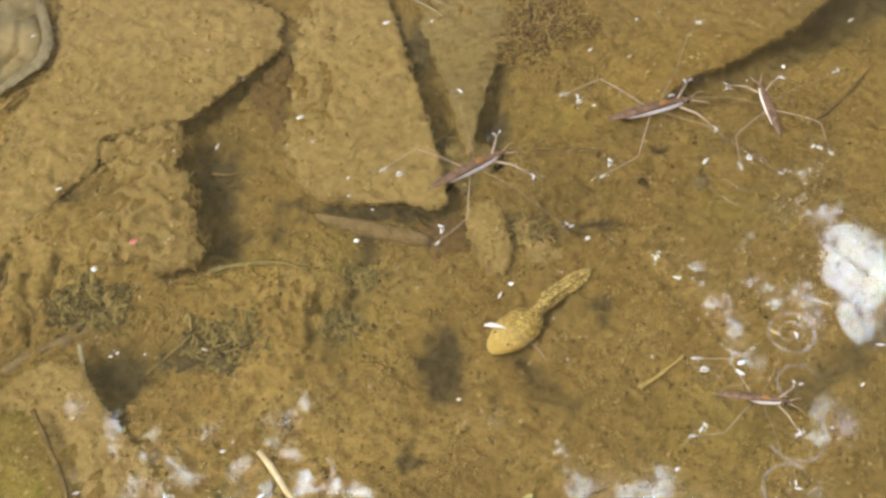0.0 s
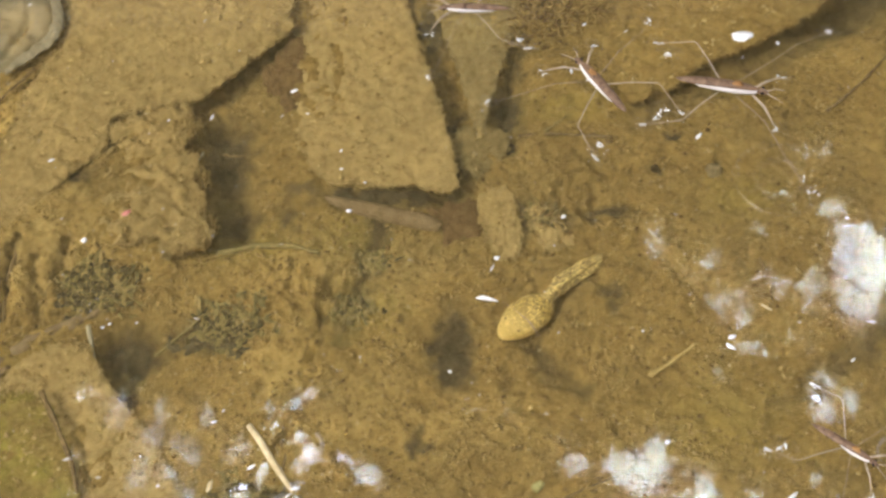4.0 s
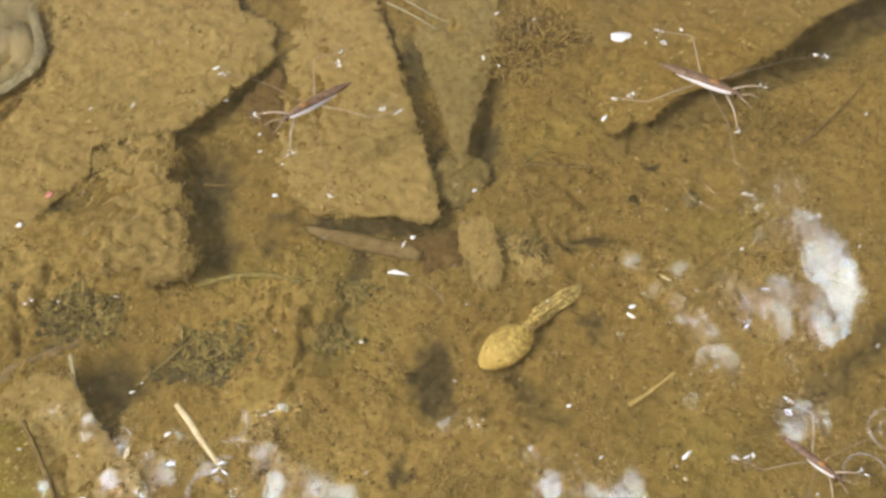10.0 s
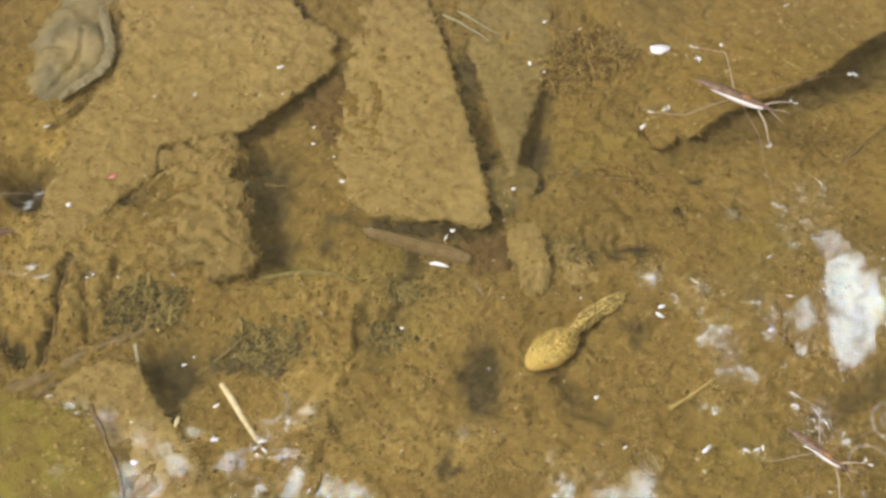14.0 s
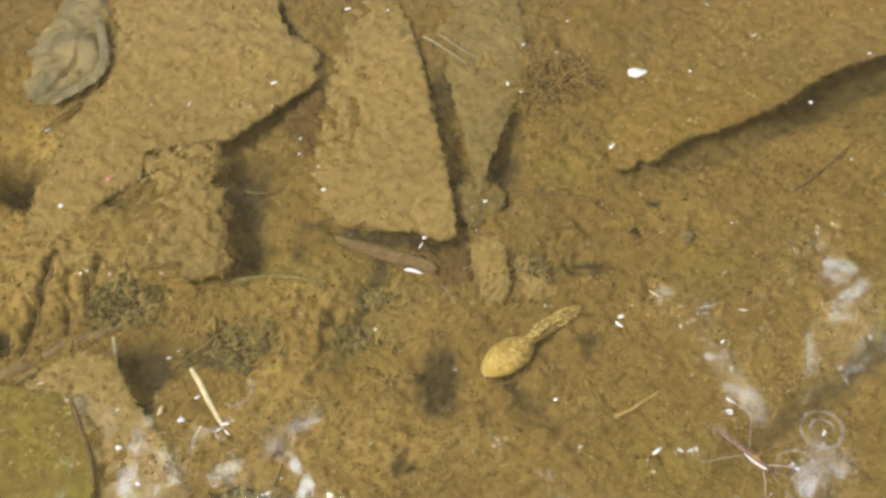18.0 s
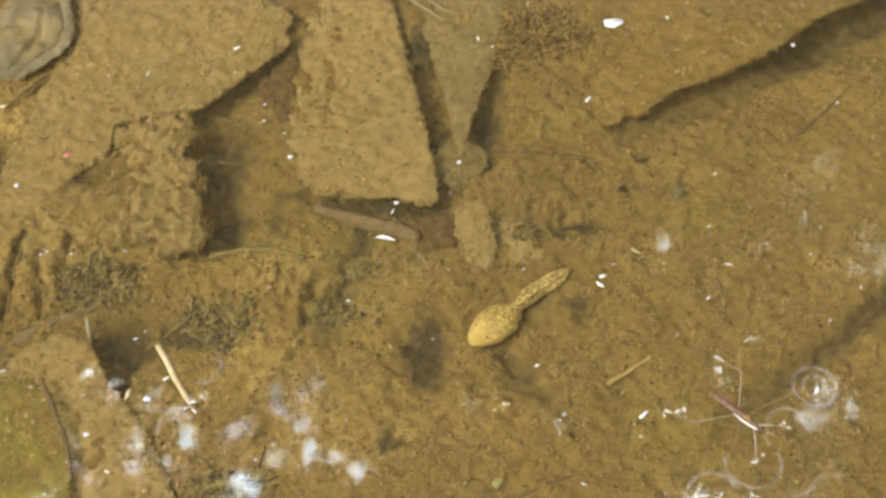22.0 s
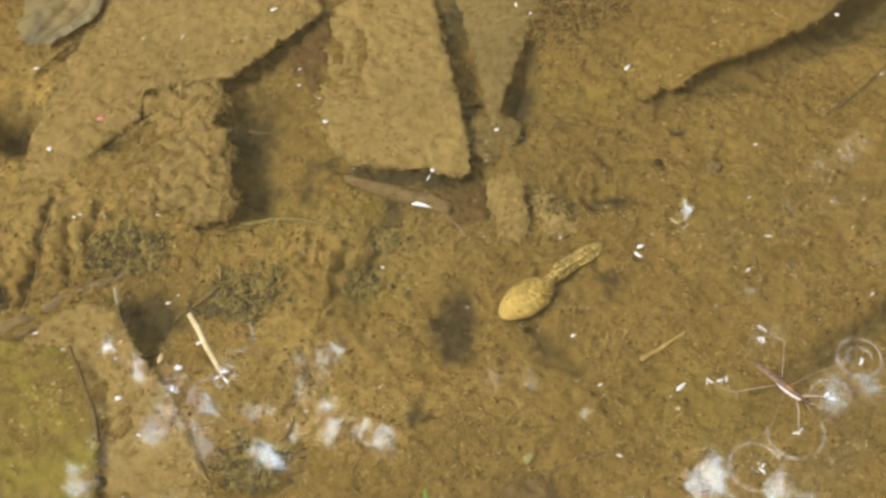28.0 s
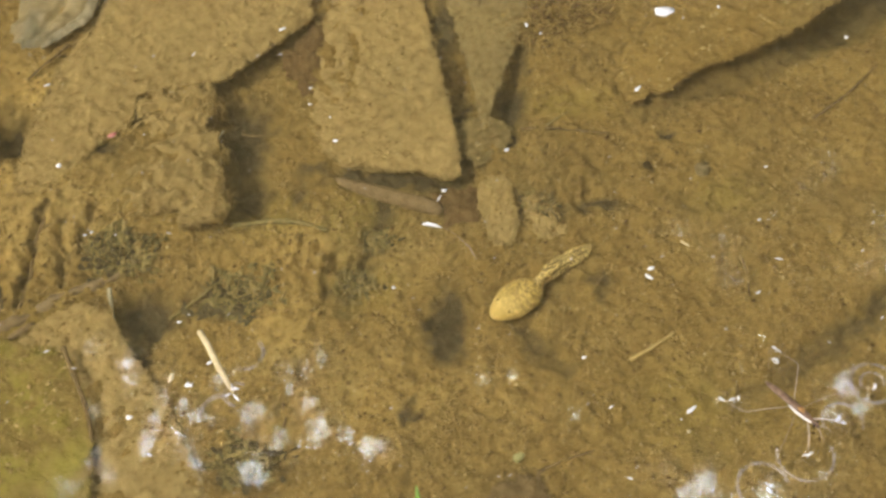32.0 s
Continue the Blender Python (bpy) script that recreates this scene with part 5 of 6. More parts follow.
# ---- tadpole ----
def make_tadpole():
    nose, base, tip = Vector((5.7, -10.2)), Vector((13.0, -4.4)), Vector((21.0, 2.9))
    way = (nose - base).normalized()
    mid = (nose + base) / 2
    z = float(bed_height(np.array([mid.x]), np.array([mid.y]))[0])
    ob = thing("tadpole", mid.x, mid.y, z, "golden tadpole with dark mottling resting on the silt", "tadpole")
    ob.rotation_euler = (0, 0, math.atan2(way.y, way.x))
    half = (nose - base).length / 2
    bm = bmesh.new()
    rows = [(-1.02, 0.20), (-0.92, 0.30), (-0.75, 0.44), (-0.5, 0.55), (-0.15, 0.60), (0.2, 0.575), (0.5, 0.48), (0.78, 0.33), (0.95, 0.16), (1.0, 0.05)]
    line = spline(rows, 4, closed=False)
    spindle(bm, [(x * half, r * half * (1 + 0.02 * math.sin(9 * x)), 1.0 + 0.75 * r + 0.12 * x) for x, r in line], 26, 0.66)
    part("body", bm, TAD_BODY, ob)
    length = (tip - base).length * 1.08
    bend = (tip - base).normalized()
    side = Vector((-way.y, way.x))
    lx, ly = bend.dot(way), bend.dot(side)

    def axis(s):
        wag = 0.35 * math.sin(5.2 * s)
        return Vector((-half * 0.85 + lx * length * s - ly * wag, ly * length * s + lx * wag, 1.7 - 0.7 * s))

    bm = bmesh.new()
    steps = [k / 14 for k in range(15)]
    tube(bm, [axis(s) + Vector((0, 0, 0.1)) for s in steps], [max(0.08, 0.95 * (1 - s) ** 0.8) for s in steps], 10)
    part("tail", bm, TAD_TAIL, ob)
    # the fin: a thin wavy blade above and below the tail muscle, lying over
    bm = bmesh.new()
    rows = []
    for s in [k / 26 for k in range(27)]:
        w = 1.2 * min(1, 0.55 + 1.6 * s) * (1 if s < 0.7 else max(0.12, 1 - ((s - 0.7) / 0.3) ** 2)) * (1 + 0.05 * math.sin(31 * s))
        c, n = axis(s), Vector((-ly, lx, 0))
        ring = [c + n * w * q + Vector((0, 0, 0.38 * w * q + 0.10 * math.sin(17 * s + 2 * q))) for q in (1, 0.5, 0, -0.5, -1)]
        rows.append([bm.verts.new((p + Vector((0, 0, 0.10))) * MM) for p in ring] + [bm.verts.new((p - Vector((0, 0, 0.10))) * MM) for p in ring[::-1]])
    for a, b in zip(rows, rows[1:]):
        for s in range(10):
            bm.faces.new((a[s], a[(s + 1) % 10], b[(s + 1) % 10], b[s]))
    bm.faces.new(rows[0])
    bm.faces.new(rows[-1][::-1])
    part("tail_fin", bm, TAD_TAIL, ob, "mottled tail fin")
    for sgn in (1, -1):
        bm = bmesh.new()
        pebble(bm, half * 0.52, sgn * half * 0.28, 2.5, 0.16, 0.16, 0.14, 0, 5)
        part("eye", bm, EYE, ob, "small dark eye")


make_tadpole()


# ---- things on the water ----
FILM = [
    (0.0, 12.86, -13.91, -0.79),
    (2.0, 12.14, -13.35, -0.86),
    (6.0, 7.89, -10.47, -0.73),
    (7.0, 6.46, -10.22, -1.38),
    (9.0, 3.74, -6.06, 0.23),
    (10.0, 1.58, -2.41, 0.34),
    (11.0, 0.19, -1.41, -0.03),
    (13.0, -2.31, -0.98, 0.31),
    (14.0, -0.13, -0.73, -0.62),
    (17.0, 3.22, -0.51, -0.24),
    (19.0, 0.00, 0.00, 0.00),
    (23.0, 0.76, 0.20, 0.26),
    (28.0, 1.04, 0.86, 0.16),
    (32.0, 3.85, -2.42, -0.26),
]


def drifting(x, y):
    """Rows of a floating thing that drifts with the water's skin; x, y in mm at rest."""
    rows = []
    for t, dx, dy, a in FILM:
        c, s = math.cos(radians(a)), math.sin(radians(a))
        rows.append((t, x * c - y * s + dx, x * s + y * c + dy, a))
    return rows


def glide(ob, rows, z=0.0):
    walk(ob, [(t, pose(x * MM, y * MM, z * MM, 0, 0, a)) for t, x, y, a in rows])


FLOATING = []


def fleck(rows, long, wide, turn, material, label, name="floating_fleck", lift=0.12, seed=0, category="fleck"):
    """A small curled flake on the water."""
    r = random.Random(seed)
    bm = bmesh.new()
    n = 12
    ca, sa = math.cos(radians(turn)), math.sin(radians(turn))
    rim = []
    for k in range(n):
        a = 6.283 * k / n
        w = 1 + r.uniform(-0.16, 0.16)
        u, v = long * 0.44 * math.cos(a) * w, wide * 0.4 * math.sin(a) * w * (1 - 0.25 * math.cos(a))
        rim.append((u * ca - v * sa, u * sa + v * ca, lift + 0.10 * abs(math.cos(a)) * long * 0.4))
    up = [bm.verts.new(Vector(p) * MM) for p in rim]
    low = [bm.verts.new((Vector(p) - Vector((0, 0, 0.1))) * MM) for p in rim]
    top = bm.verts.new(Vector((0, 0, lift + 0.12)) * MM)
    bot = bm.verts.new(Vector((0, 0, lift - 0.12)) * MM)
    for k in range(n):
        q = (k + 1) % n
        bm.faces.new((up[k], up[q], top))
        bm.faces.new((low[q], low[k], bot))
        bm.faces.new((up[k], low[k], low[q], up[q]))
    ob = tagged(part(name, bm, material), label, category, "floating flecks" if category == "fleck" else "")
    ob.location = (rows[0][1] * MM, rows[0][2] * MM, 0)
    FLOATING.append((ob, rows))
    return ob


WHITE = "tiny white fleck floating on the water"
fleck([(0.0, -11.52, -0.33, 0), (2.0, -12.35, 0.40, 0), (6.0, -16.18, 3.64, 0), (7.0, -17.15, 4.01, 0), (9.0, -20.23, 6.61, 0), (10.0, -21.92, 10.32, 0), (11.0, -20.70, 12.65, 0), (13.0, -23.32, 13.13, 0), (14.0, -21.03, 13.23, 0), (17.0, -18.02, 13.28, 0), (19.0, -21.29, 13.90, 0), (23.0, -20.66, 13.89, 0), (28.0, -20.30, 14.74, 0), (32.0, -17.49, 11.60, 0)], 0.9, 0.75, 0, PETAL, WHITE, seed=1)
fleck([(0.0, 8.61, -8.59, 0), (2.0, 7.99, -7.99, 0), (6.0, 2.92, -5.01, 0), (7.0, 2.45, -4.43, 0), (9.0, -0.99, -1.25, 0), (10.0, -3.03, 2.22, 0), (11.0, -4.84, 3.38, 0), (13.0, -7.26, 3.90, 0), (14.0, -5.03, 4.14, 0), (17.0, -2.04, 4.42, 0), (19.0, -5.43, 5.19, 0), (23.0, -4.62, 5.30, 0), (28.0, -4.26, 5.86, 0), (32.0, -1.33, 2.58, 0)], 0.85, 0.7, 20, PETAL, WHITE, seed=2)
fleck([(0.0, 19.36, -1.90, 0), (2.0, 18.62, -1.24, 0), (6.0, 11.71, 1.16, 0), (7.0, 11.81, 2.22, 0), (9.0, 7.96, 6.27, 0), (10.0, 5.82, 9.85, 0), (11.0, 3.98, 10.86, 0), (13.0, 1.54, 11.38, 0), (14.0, 4.01, 11.62, 0), (17.0, 7.09, 11.80, 0), (19.0, 3.74, 12.59, 0), (23.0, 4.59, 12.68, 0), (28.0, 5.00, 13.32, 0), (32.0, 7.84, 10.03, 0)], 0.95, 0.6, 25, PETAL, WHITE, seed=3)
fleck([(0.0, -19.39, 22.13, 0), (2.0, -19.72, 22.50, 0), (6.0, -24.33, 25.60, 0), (7.0, -24.97, 26.41, 0), (9.0, -29.20, 30.98, 0), (10.0, -31.17, 34.80, 0), (11.0, -31.61, 36.02, 0), (13.0, -33.97, 35.73, 0), (14.0, -31.36, 36.15, 0), (17.0, -28.00, 35.78, 0), (19.0, -30.83, 35.87, 0), (23.0, -30.34, 35.98, 0), (28.0, -29.77, 37.21, 0), (32.0, -27.04, 33.85, 0)], 1.35, 0.65, 28, PETAL, WHITE, seed=4)
fleck([(0.0, -46.57, -2.67, 0), (2.0, -47.57, -2.11, 0), (6.0, -51.61, 0.29, 0), (9.0, -55.11, 3.96, 0), (10.0, -56.73, 6.94, 0), (14.0, -60.44, 9.34, 0), (17.0, -58.05, 9.05, 0), (19.0, -61.05, 9.07, 0), (23.0, -60.78, 9.01, 0), (28.0, -60.43, 9.57, 0), (32.0, -57.84, 6.81, 0)], 0.95, 0.85, 60, PETAL, WHITE, seed=5)
fleck([(0.0, 67.37, 57.42, 0), (2.5, 61.46, 51.88, 0), (4.5, 40.48, 27.23, 0), (5.0, 40.20, 27.04, 0), (6.0, 38.39, 28.37, 0), (7.0, 37.70, 29.40, 0), (8.0, 35.64, 31.71, 0), (9.0, 31.90, 34.07, 0), (10.0, 29.68, 38.08, 0), (11.0, 28.03, 38.55, 0), (12.0, 27.17, 39.87, 0), (13.0, 25.20, 39.27, 0), (14.0, 28.22, 39.24, 0), (17.0, 32.32, 39.69, 0), (19.0, 28.72, 40.58, 0), (23.0, 29.56, 40.45, 0), (28.0, 29.26, 40.75, 0), (32.0, 33.14, 37.67, 0)],
      3.5, 2.6, 5, PETAL, "white oval flower petal floating on the water", "floating_petal", 0.25, 6, "petal")
FAR_FLECKS = [
    (*(-66.1, 24.3), 1.0, 0.4, 25), (*(-55.9, -3.3), 0.6, 0.4, 10), (*(-55.1, -2.8), 0.6, 0.35, 30), (*(-45.6, -31.8), 1.0, 0.85, 0),
    (*(-36.0, -23.6), 1.1, 0.5, 35), (*(-20.2, 53.7), 1.3, 0.6, 20), (*(-13.3, 53.7), 0.7, 0.4, 60), (*(10.0, 46.4), 0.9, 0.4, 35),
    (*(7.3, 37.3), 0.5, 1.2, 10), (*(9.5, 35.5), 0.5, 0.4, 0), (*(23.9, 24.4), 1.6, 0.65, 50), (*(37.8, 41.4), 0.6, 0.8, 20),
    (*(57.1, 35.1), 0.8, 0.7, 0), (*(68.6, 46.7), 0.8, 0.4, 15), (*(23.7, -8.1), 1.2, 0.7, 20),
]
NEAR_FLECKS = [
    (*(23.3, -9.5), 1.5, 0.6, -40), (*(38.1, -11.9), 0.9, 0.3, 40), (*(13.8, -22.3), 0.8, 0.5, 30), (*(27.4, -29.9), 1.9, 0.7, 42),
    (*(-25.8, 24.1), 0.6, 0.4, 50), (*(-25.7, 20.9), 0.7, 0.3, 10), (*(-11.9, -11.6), 0.6, 0.4, 0), (*(-40.8, -17.4), 0.8, 0.4, 20),
    (*(-42.2, -37.1), 0.8, 0.4, -20), (*(41.6, 9.7), 0.7, 0.3, 0), (*(39.6, 0.3), 0.8, 0.25, 30), (*(17.0, -29.6), 0.8, 0.3, 35),
    (*(-22.5, 18.4), 0.5, 0.3, 0), (*(17.6, 52.3), 0.6, 0.3, 40), (*(62.0, 23.1), 0.7, 0.3, 20),
]
for k, (x, y, long, wide, turn) in enumerate(FAR_FLECKS + NEAR_FLECKS):
    fleck(drifting(x, y), long, wide, turn, PETAL, WHITE, seed=20 + k)
fleck(drifting(*(26.8, -33.0)), 0.75, 0.65, 0, STRAW, "tiny yellow seed floating on the water", seed=7)
fleck(drifting(*(-54.7, 14.7)), 1.6, 1.0, 35, PINK, "pink bud scale floating on the water", "bud_scale", 0.15, 8, "bud scale")
fleck(drifting(*(-40.8, -25.9)), 0.7, 2.0, -15, STRAW, "short curled straw scrap floating on the water", seed=9)
fleck(drifting(*(28.7, -3.9)), 1.7, 0.35, -35, STRAW, "short curled straw scrap floating on the water", seed=10)


def floating_dust(count):
    """Tiny pale grains, fibres and scales strewn over the water's skin."""
    g = np.random.RandomState(91)
    x, y = g.uniform(-100, 100, count), g.uniform(-60, 95, count)
    base = np.array([(1, 0, 0), (0, 1, 0), (-1, 0, 0), (0, -1, 0), (0, 0, 0.5), (0, 0, -0.5)])
    tri = np.array([(0, 1, 4), (1, 2, 4), (2, 3, 4), (3, 0, 4), (1, 0, 5), (2, 1, 5), (3, 2, 5), (0, 3, 5)])
    size = 0.05 + 0.14 * g.rand(count) ** 2.5
    stretch = 1 + 3.5 * g.rand(count) ** 3
    a = g.normal(0.4, 0.6, count)
    v = base[None] * size[:, None, None] * np.stack([stretch, np.ones(count), np.full(count, 0.8)], 1)[:, None, :]
    vx = v[..., 0] * np.cos(a)[:, None] - v[..., 1] * np.sin(a)[:, None] + x[:, None]
    vy = v[..., 0] * np.sin(a)[:, None] + v[..., 1] * np.cos(a)[:, None] + y[:, None]
    me = bpy.data.meshes.new("floating_dust")
    me.from_pydata((np.stack([vx, vy, v[..., 2] + 0.12], -1).reshape(-1, 3) * MM).tolist(), [], (tri[None] + 6 * np.arange(count)[:, None, None]).reshape(-1, 3).tolist())
    ob = tagged(mesh_part("floating_dust", me, DUST, smooth=False), "pale dust grains and fibres floating on the water", "dust", kind="stuff")
    FLOATING.append((ob, drifting(0, 0)))


floating_dust(420)


def make_shed_skin():
    x, y = (-6.9, -1.3)
    ob = thing("shed_insect_skin", x, y, 0, "whitish shed insect skin trailing a thread on the water", "insect skin")
    bm = bmesh.new()
    tube(bm, [(-1.3, 0.3, 0.15), (-0.5, 0.25, 0.3), (0.6, -0.05, 0.3), (1.5, -0.3, 0.15)], [0.1, 0.34, 0.26, 0.06], 7)
    part("husk", bm, PETAL, ob)
    bm = bmesh.new()
    tube(bm, [(2.0, -0.4, 0.2), (3.6, -1.6, 0.14), (5.4, -3.6, 0.16), (6.4, -5.6, 0.12)], [0.025, 0.02, 0.09, 0.03], 6)
    part("thread", bm, LEG_DULL, ob, "thin pale thread")
    FLOATING.append((ob, drifting(x, y)))


make_shed_skin()


def ripple(radius, width, height, parent, x, y, turns=1.0, start=0.0, skin=None):
    """A raised ring of water skin, whole or in part."""
    bm = bmesh.new()
    n, rows = 64, []
    for k in range(n + 1):
        a = start + turns * 6.283 * k / n
        fade = 1.0 if turns >= 1 else math.sin(math.pi * k / n) ** 0.5
        rows.append([bm.verts.new(Vector((x + (radius + width * (s - 0.5)) * math.cos(a), y + (radius + width * (s - 0.5)) * math.sin(a), 0.06 + height * fade * math.sin(math.pi * s) ** 2)) * MM) for s in [q / 6 for q in range(7)]])
    for a, b in zip(rows, rows[1:]):
        for s in range(6):
            bm.faces.new((a[s], b[s], b[s + 1], a[s + 1]))
    ob = part("ripple", bm, skin or WHITENED_SKIN, parent, "ring of raised water")
    ob.visible_shadow = False
    return ob


def dimple(x, y, parent, size=1.0):
    """The dent that a foot presses into the water."""
    bm = bmesh.new()
    n, rows = 30, []
    prof = [(0.05, 0.04), (0.25, 0.18), (0.45, 0.33), (0.65, 0.39), (0.85, 0.32), (1.1, 0.18), (1.4, 0.06), (1.8, 0.0)]
    for r, h in prof:
        rows.append([bm.verts.new(Vector((x + r * size * math.cos(a) * 1.25, y + r * size * math.sin(a), 0.06 + h * size * (1 + 0.3 * math.sin(2 * a + x) + 0.25 * math.sin(5 * a + y)))) * MM) for a in [6.283 * k / n for k in range(n)]])
    for a, b in zip(rows, rows[1:]):
        for k in range(n):
            bm.faces.new((a[k], a[(k + 1) % n], b[(k + 1) % n], b[k]))
    ob = part("dimple", bm, SKIN, parent, "dent in the water skin under the foot")
    ob.visible_shadow = False


def glints(x, y, size, parent, seed):
    """White beads that stand in for the sky glints at a foot."""
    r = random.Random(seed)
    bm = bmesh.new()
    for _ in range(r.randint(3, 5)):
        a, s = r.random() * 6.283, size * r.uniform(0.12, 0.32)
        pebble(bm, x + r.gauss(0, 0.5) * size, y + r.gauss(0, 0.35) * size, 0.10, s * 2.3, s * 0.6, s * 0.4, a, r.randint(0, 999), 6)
    part("glint_beads", bm, GLINT, parent, "white beads in place of glints at the foot")


def make_strider(size, label, spread=1.0, orange=True, pale_from=-4.6):
    """Water strider: head along x, feet on the water."""
    ob = thing("water_strider", 0, 0, 0, label, "water strider", "water striders")
    k = size
    bm = bmesh.new()
    a = pale_from
    spindle(bm, [(x * k, r * k * 0.82, h * k) for x, r, h in [(a, 0.1, 1.95), (a + 0.5, 0.55, 1.92), (a + 1.3, 0.86, 1.88), (max(a + 2.4, -0.6), 1.08, 1.85), (1.6, 1.12, 1.84), (3.4, 0.95, 1.88), (4.6, 0.62, 1.92), (5.0, 0.2, 1.95)]], 14, 0.8)
    part("belly", bm, BELLY, ob, "silvery white underside")
    bm = bmesh.new()
    spindle(bm, [(x * k, r * k * 0.82, h * k) for x, r, h in [(-6.9, 0.1, 2.0), (-6.4, 0.36, 2.03), (-5.4, 0.66, 2.1), (-4.0, 0.86, 2.2), (-2.2, 0.94, 2.32), (0.0, 0.92, 2.42), (1.8, 0.88, 2.46), (3.4, 0.72, 2.42), (4.6, 0.42, 2.3), (5.1, 0.14, 2.2)]], 14, 0.5)
    part("back", bm, BACK, ob, "dark brown back")
    bm = bmesh.new()
    pebble(bm, 1.9 * k, 0, 2.84 * k, 0.9 * k, 0.48 * k, 0.16 * k, 0, 3, 10)
    part("thorax_patch", bm, RUST if orange else BACK, ob, "rust orange patch")
    bm = bmesh.new()
    spindle(bm, [(x * k, r * k, h * k) for x, r, h in [(4.7, 0.3, 2.0), (5.2, 0.55, 2.0), (5.8, 0.5, 1.95), (6.3, 0.2, 1.85), (6.5, 0.06, 1.75)]], 10, 0.8)
    head = part("head", bm, BACK, ob)
    for s in (1, -1):
        bm = bmesh.new()
        pebble(bm, 5.5 * k, s * 0.55 * k, 2.1 * k, 0.26 * k, 0.24 * k, 0.24 * k, 0, 4)
        part("eye", bm, EYE, head)
        bm = bmesh.new()
        tube(bm, [(6.2 * k, s * 0.25 * k, 1.9 * k), (7.4 * k, s * 0.9 * k, 2.0 * k), (8.6 * k, s * 1.2 * k, 1.5 * k)], [0.09 * k, 0.07 * k, 0.05 * k], 5)
        part("antenna", bm, LEG, ob)
        bm = bmesh.new()
        tube(bm, [(4.2 * k, s * 0.6 * k, 1.6 * k), (6.0 * k, s * 2.4 * k, 1.6 * k), (7.2 * k, s * 3.8 * k, 0.9 * k), (8.0 * k, s * 4.8 * k, 0.15)], [0.18 * k, 0.18 * k, 0.11 * k, 0.06 * k], 6)
        part("front_leg", bm, LEG, ob)
        bm = bmesh.new()
        f = spread
        tube(bm, [(1.4 * k, s * 0.8 * k, 1.7 * k), (3.4 * k * f, s * 6.0 * k, 2.4 * k), (5.2 * k * f, s * 11.0 * k, 1.4 * k), (6.6 * k * f, s * 14.0 * k, 0.4 * k), (7.4 * k * f, s * 15.4 * k, 0.2)], [0.06 * k, 0.05 * k, 0.04 * k, 0.035 * k, 0.03 * k], 6)
        part("middle_leg", bm, LEG_DULL, ob)
        bm = bmesh.new()
        tube(bm, [(-0.4 * k, s * 0.8 * k, 1.7 * k), (-2.8 * k, s * 4.4 * k, 2.2 * k), (-4.8 * k, s * 7.4 * k, 2.1 * k), (-5.1 * k, s * 7.7 * k, 2.0 * k), (-8.0 * k, s * 7.9 * k, 0.9 * k), (-10.8 * k, s * 8.0 * k, 0.14)], [0.10 * k, 0.09 * k, 0.08 * k, 0.06 * k, 0.05 * k, 0.03 * k], 6)
        part("hind_leg", bm, LEG, ob)
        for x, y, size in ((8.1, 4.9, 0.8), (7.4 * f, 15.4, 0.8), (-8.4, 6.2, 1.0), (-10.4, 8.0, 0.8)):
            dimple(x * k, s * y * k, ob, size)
            glints(x * k, s * y * k, size, ob, int(31 * x + 7 * y + s))
    return ob


striders = []
striders.append((make_strider(0.92, "brown water strider with rust orange thorax skating on the water"), [(0.0, 4.2, 9.6, 28), (1.0, 3.8, 10.2, 27), (1.5, 3.4, 10.0, 22), (2.0, 3.5, 10.2, 27), (2.3, 6.1, 8.7, 5), (2.5, 9.9, 10.1, 18), (4.5, 21.7, 22.7, 130), (4.8, 15.0, 23.8, 127), (5.0, 16.2, 25.6, 126), (5.5, 13.3, 25.9, 121), (6.0, 14.7, 27.1, 121), (6.3, 12.1, 26.3, 168), (6.6, 9.2, 25.5, 174), (6.8, 0.0, 24.2, 183), (7.0, 2.6, 25.7, 183), (7.5, -5.4, 22.4, 198), (8.0, -9.1, 21.3, 211), (9.0, -14.4, 22.0, 215), (10.0, -16.4, 25.7, 214), (10.5, -28.0, 20.7, 212), (11.0, -40.1, 12.1, 213), (11.5, -52.5, 7.9, 187), (12.0, -55.4, 6.2, 185), (12.5, -53.9, 7.0, 185), (13.0, -54.7, 6.6, 193), (13.5, -55.0, 6.2, 185), (14.0, -72.9, 2.3, 191), (14.5, -93.8, -4.5, 191), (32.0, -92.2, -15.7, 191)]))
striders.append((make_strider(0.98, "large brown water strider with silvery sides on the water", 1.9), [(0.0, 30.5, 18.6, 14), (1.0, 35.2, 20.1, 16), (2.0, 33.0, 21.1, 16), (2.5, 33.5, 20.9, 17), (4.5, 45.0, 18.7, -27), (4.8, 49.1, 15.9, -31), (5.0, 49.6, 16.2, -32), (5.5, 48.0, 16.8, -33), (6.0, 48.1, 17.4, -30), (7.0, 47.6, 18.6, -33), (7.5, 45.1, 18.4, -33), (8.0, 44.2, 19.5, -31), (9.0, 42.2, 23.3, -31), (10.0, 40.1, 27.1, -32), (11.0, 38.7, 27.9, -30), (11.5, 37.7, 28.3, -30), (12.0, 38.0, 29.2, -30), (12.5, 37.2, 29.2, -29), (13.0, 35.6, 28.0, -33), (13.5, 37.1, 28.2, -32), (14.0, 38.3, 27.8, -31), (14.5, 38.8, 28.0, -28), (16.5, 104.8, 64.9, -31), (32.0, 103.7, 54.4, -30)]))
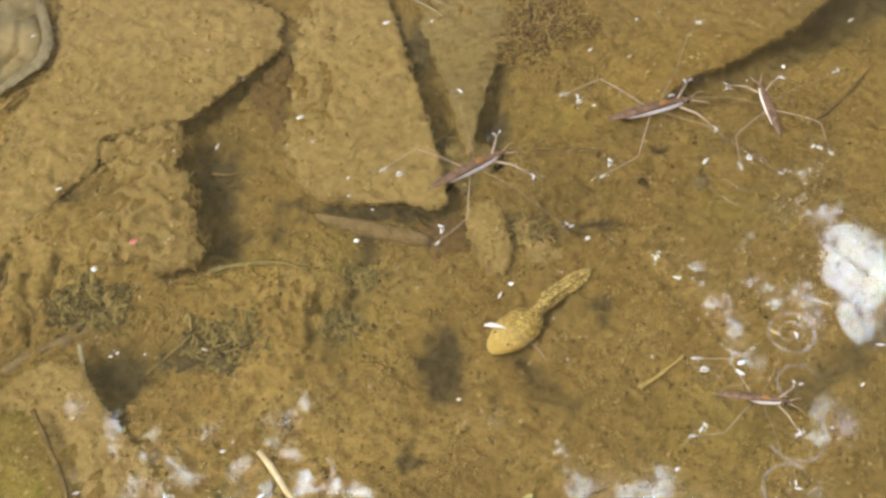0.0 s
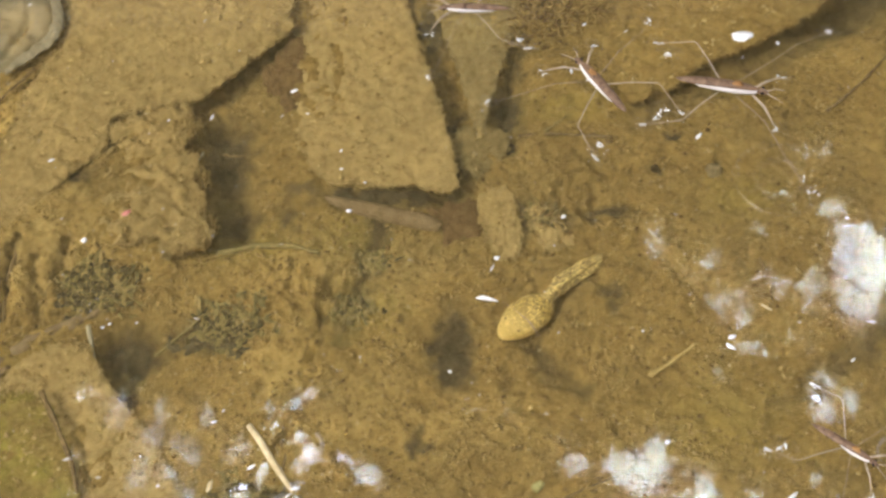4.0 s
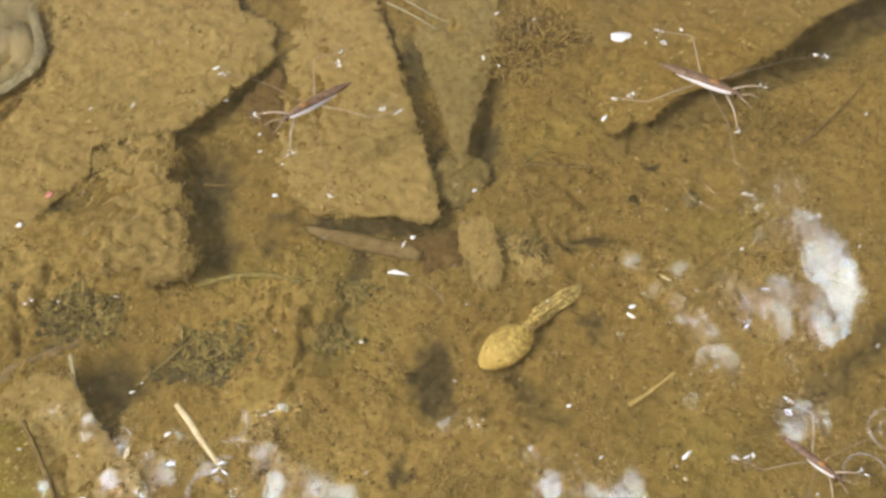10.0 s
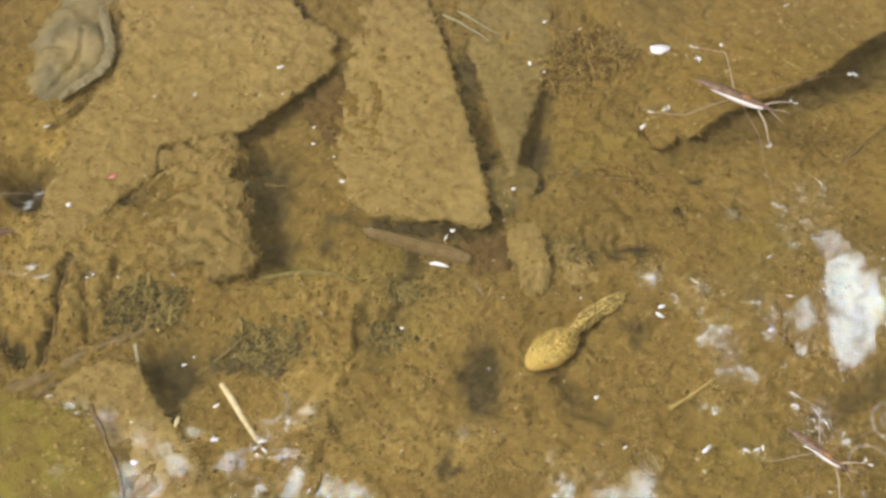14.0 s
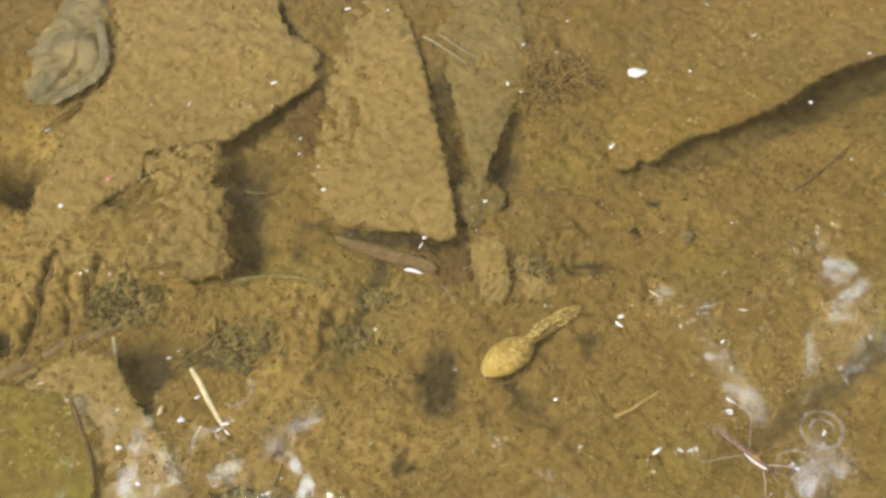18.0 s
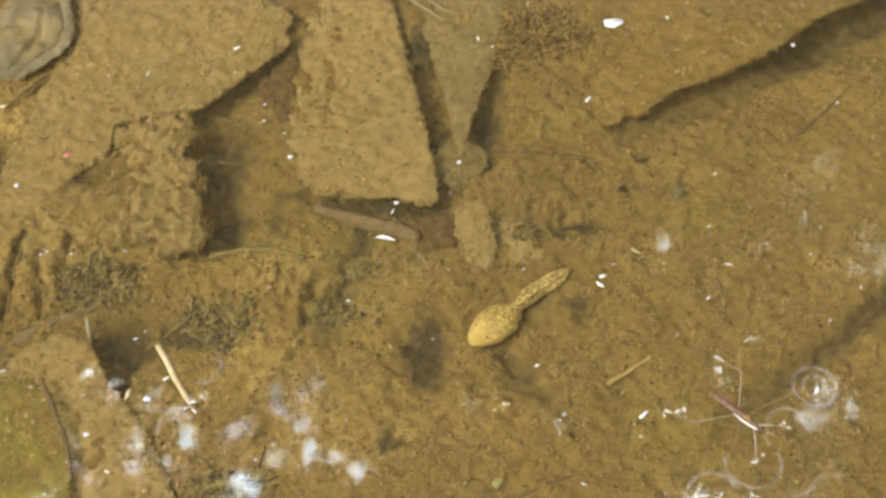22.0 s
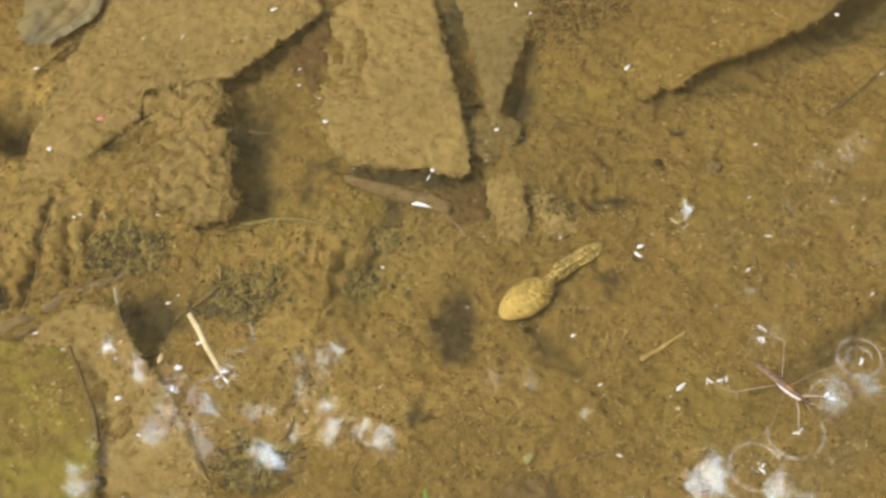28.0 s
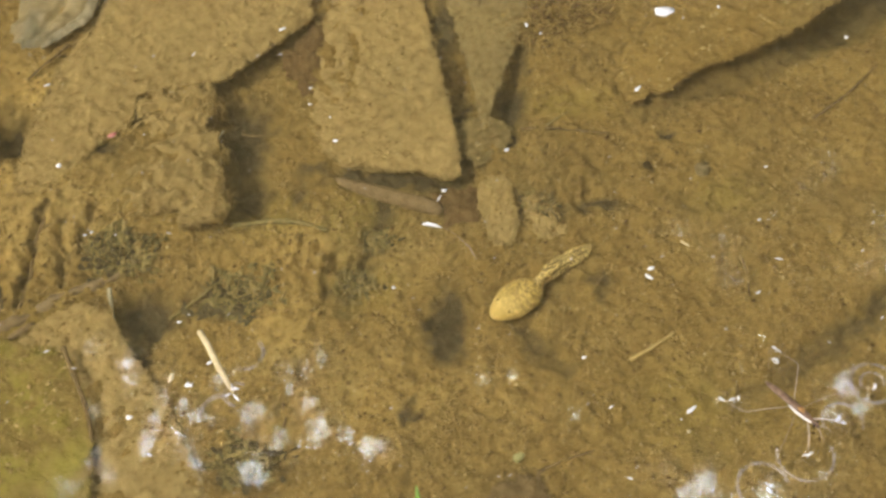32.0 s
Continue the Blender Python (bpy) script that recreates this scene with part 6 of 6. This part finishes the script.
striders.append((make_strider(0.8, "small slender brown water strider on the water", orange=False), [(0.0, 47.2, 17.9, 97), (1.0, 46.2, 18.2, 101), (1.5, 31.7, 29.4, 199), (2.0, 36.1, 29.7, 200), (2.3, 33.9, 30.3, 200), (2.5, 33.5, 29.6, 201), (4.5, -0.7, 40.1, 171), (5.0, 2.2, 41.5, 172), (5.5, -0.2, 42.8, 172), (6.0, 1.2, 43.3, 169), (6.5, -1.3, 44.1, 171), (7.0, -10.2, 55.8, 170), (8.0, -31.8, 80.6, 171), (32.0, -43.9, 77.8, 173)]))
big = striders[1][0]
ripple(3.2, 1.0, 0.4, big, 9.4, -13.4, skin=SKIN)
ripple(6.0, 1.0, 0.3, big, 9.4, -13.4, 0.8, 1.2, SKIN)
lone = make_strider(0.68, "dark brown water strider with rippled water round its feet", pale_from=-1.5)
ripple(2.9, 0.45, 0.3, lone, 4.8, 10.9)
ripple(1.6, 0.4, 0.2, lone, 4.8, 10.9, 0.6, 0.5)
ripple(3.2, 0.5, 0.25, lone, 4.6, -10.9, 0.7, 1.0)
ripple(3.6, 0.4, 0.22, lone, 5.4, -3.6, 0.6, -2.6)
ripple(2.6, 0.4, 0.2, lone, 5.6, 3.6, 0.6, 0.4)
striders.append((lone, [(0.0, 36.8, -28.1, -11), (1.0, 36.1, -27.7, -12), (1.5, 37.5, -30.3, -22), (2.0, 43.5, -34.2, -40), (2.5, 45.3, -37.1, -45), (4.5, 44.7, -36.0, -40), (5.0, 46.5, -37.2, -51), (6.0, 45.8, -37.4, -48), (7.0, 46.9, -37.9, -47), (8.0, 45.9, -37.9, -46), (9.0, 44.9, -36.3, -42), (10.0, 43.9, -34.0, -46), (11.0, 42.0, -33.1, -44), (12.0, 40.1, -31.9, -43), (13.0, 39.4, -32.2, -46), (13.5, 40.4, -32.4, -47), (14.0, 40.9, -31.9, -43), (14.5, 44.4, -30.0, -47), (16.5, 41.0, -30.3, -46), (17.0, 43.1, -30.2, -46), (17.5, 42.4, -31.3, -43), (18.0, 41.1, -30.8, -43), (18.5, 39.8, -30.6, -43), (19.0, 39.5, -30.2, -43), (20.0, 40.1, -29.7, -43), (21.0, 40.2, -29.6, -43), (22.0, 40.2, -30.1, -44), (23.0, 40.4, -30.2, -45), (24.0, 40.3, -30.6, -45), (24.5, 39.7, -30.4, -45), (25.5, 39.9, -30.5, -45), (27.5, 40.9, -29.5, -45), (28.0, 41.2, -29.0, -44), (30.0, 41.5, -31.1, -45), (32.0, 44.0, -32.3, -47)]))


def make_straw():
    ob = thing("floating_straw", 0, 0, 0, "short pale yellow straw piece floating on the water", "straw")
    bm = bmesh.new()
    tube(bm, [(0, 0, 0.25), (2.5, 0.1, 0.3), (6.0, 0.0, 0.25), (9.6, 0.1, -0.1), (10.6, 0.1, -0.4)], [0.40, 0.46, 0.44, 0.34, 0.2], 8)
    part("stalk", bm, STRAW, ob)
    dimple(10.8, 0.1, ob, 0.9)
    glints(11.0, 0.1, 1.2, ob, 5)
    glints(6.8, -4.2, 0.8, ob, 6)
    ripple(2.4, 0.5, 0.25, ob, 6.0, 4.0, 0.45, -0.9)
    ripple(3.0, 0.6, 0.25, ob, 13.0, -2.4, 0.3, 2.6)
    ripple(1.6, 0.4, 0.2, ob, 11.0, 0.4, 0.6, 2.0)
    return ob


straw = make_straw()


STRAW_ROWS = [(0.0, -23.7, -31.1, -58), (2.0, -24.7, -30.4, -58), (4.5, -26.7, -29.2, -59), (6.0, -28.4, -27.8, -59), (7.0, -28.7, -27.8, -58), (9.0, -31.6, -25.1, -58), (10.0, -33.4, -22.2, -57), (11.0, -35.5, -21.1, -57), (12.0, -35.9, -20.9, -57), (13.0, -37.0, -20.2, -57), (14.0, -35.9, -20.8, -58), (16.5, -33.8, -19.9, -58), (17.0, -34.0, -19.8, -58), (18.0, -35.8, -19.4, -59), (18.5, -37.0, -19.4, -59), (19.0, -37.3, -19.2, -59), (20.0, -36.9, -18.7, -59), (22.0, -37.0, -18.6, -60), (23.0, -36.7, -18.9, -60), (24.0, -36.6, -19.2, -60), (25.0, -37.3, -19.2, -60), (25.5, -37.1, -19.2, -60), (28.0, -36.6, -18.5, -60), (29.0, -36.8, -19.5, -60), (30.0, -36.1, -20.1, -60), (31.0, -35.4, -20.6, -60), (32.0, -34.1, -21.2, -60)]


# ---- what moves ----
def motions():
    for ob, rows in FLOATING:
        glide(ob, rows)
    for ob, rows in striders:
        glide(ob, rows)
    glide(straw, STRAW_ROWS)
    # the added branch moves in to block the brightest mirrored openings
    walk(branch, [(0, pose(0.56, 0, 0)), (6, pose(0.54, 0.01, 0)), (12, pose(0.57, 0, 0)), (17.1, pose(0.54, 0, 0)), (17.6, pose(0.40, 0, 0)), (18.0, pose(0.20, 0, 0)), (18.7, pose(0.0, 0, 0)), (24, pose(0.005, 0.004, 0)), (32, pose(0, 0, 0))])
    # the rippled skin of the water slides slowly to and fro
    walk(water, [(k * 1.6, pose(0.008 * math.sin(k * 1.9), 0.007 * math.sin(k * 1.3 + 1.0), 0)) for k in range(21)])


motions()
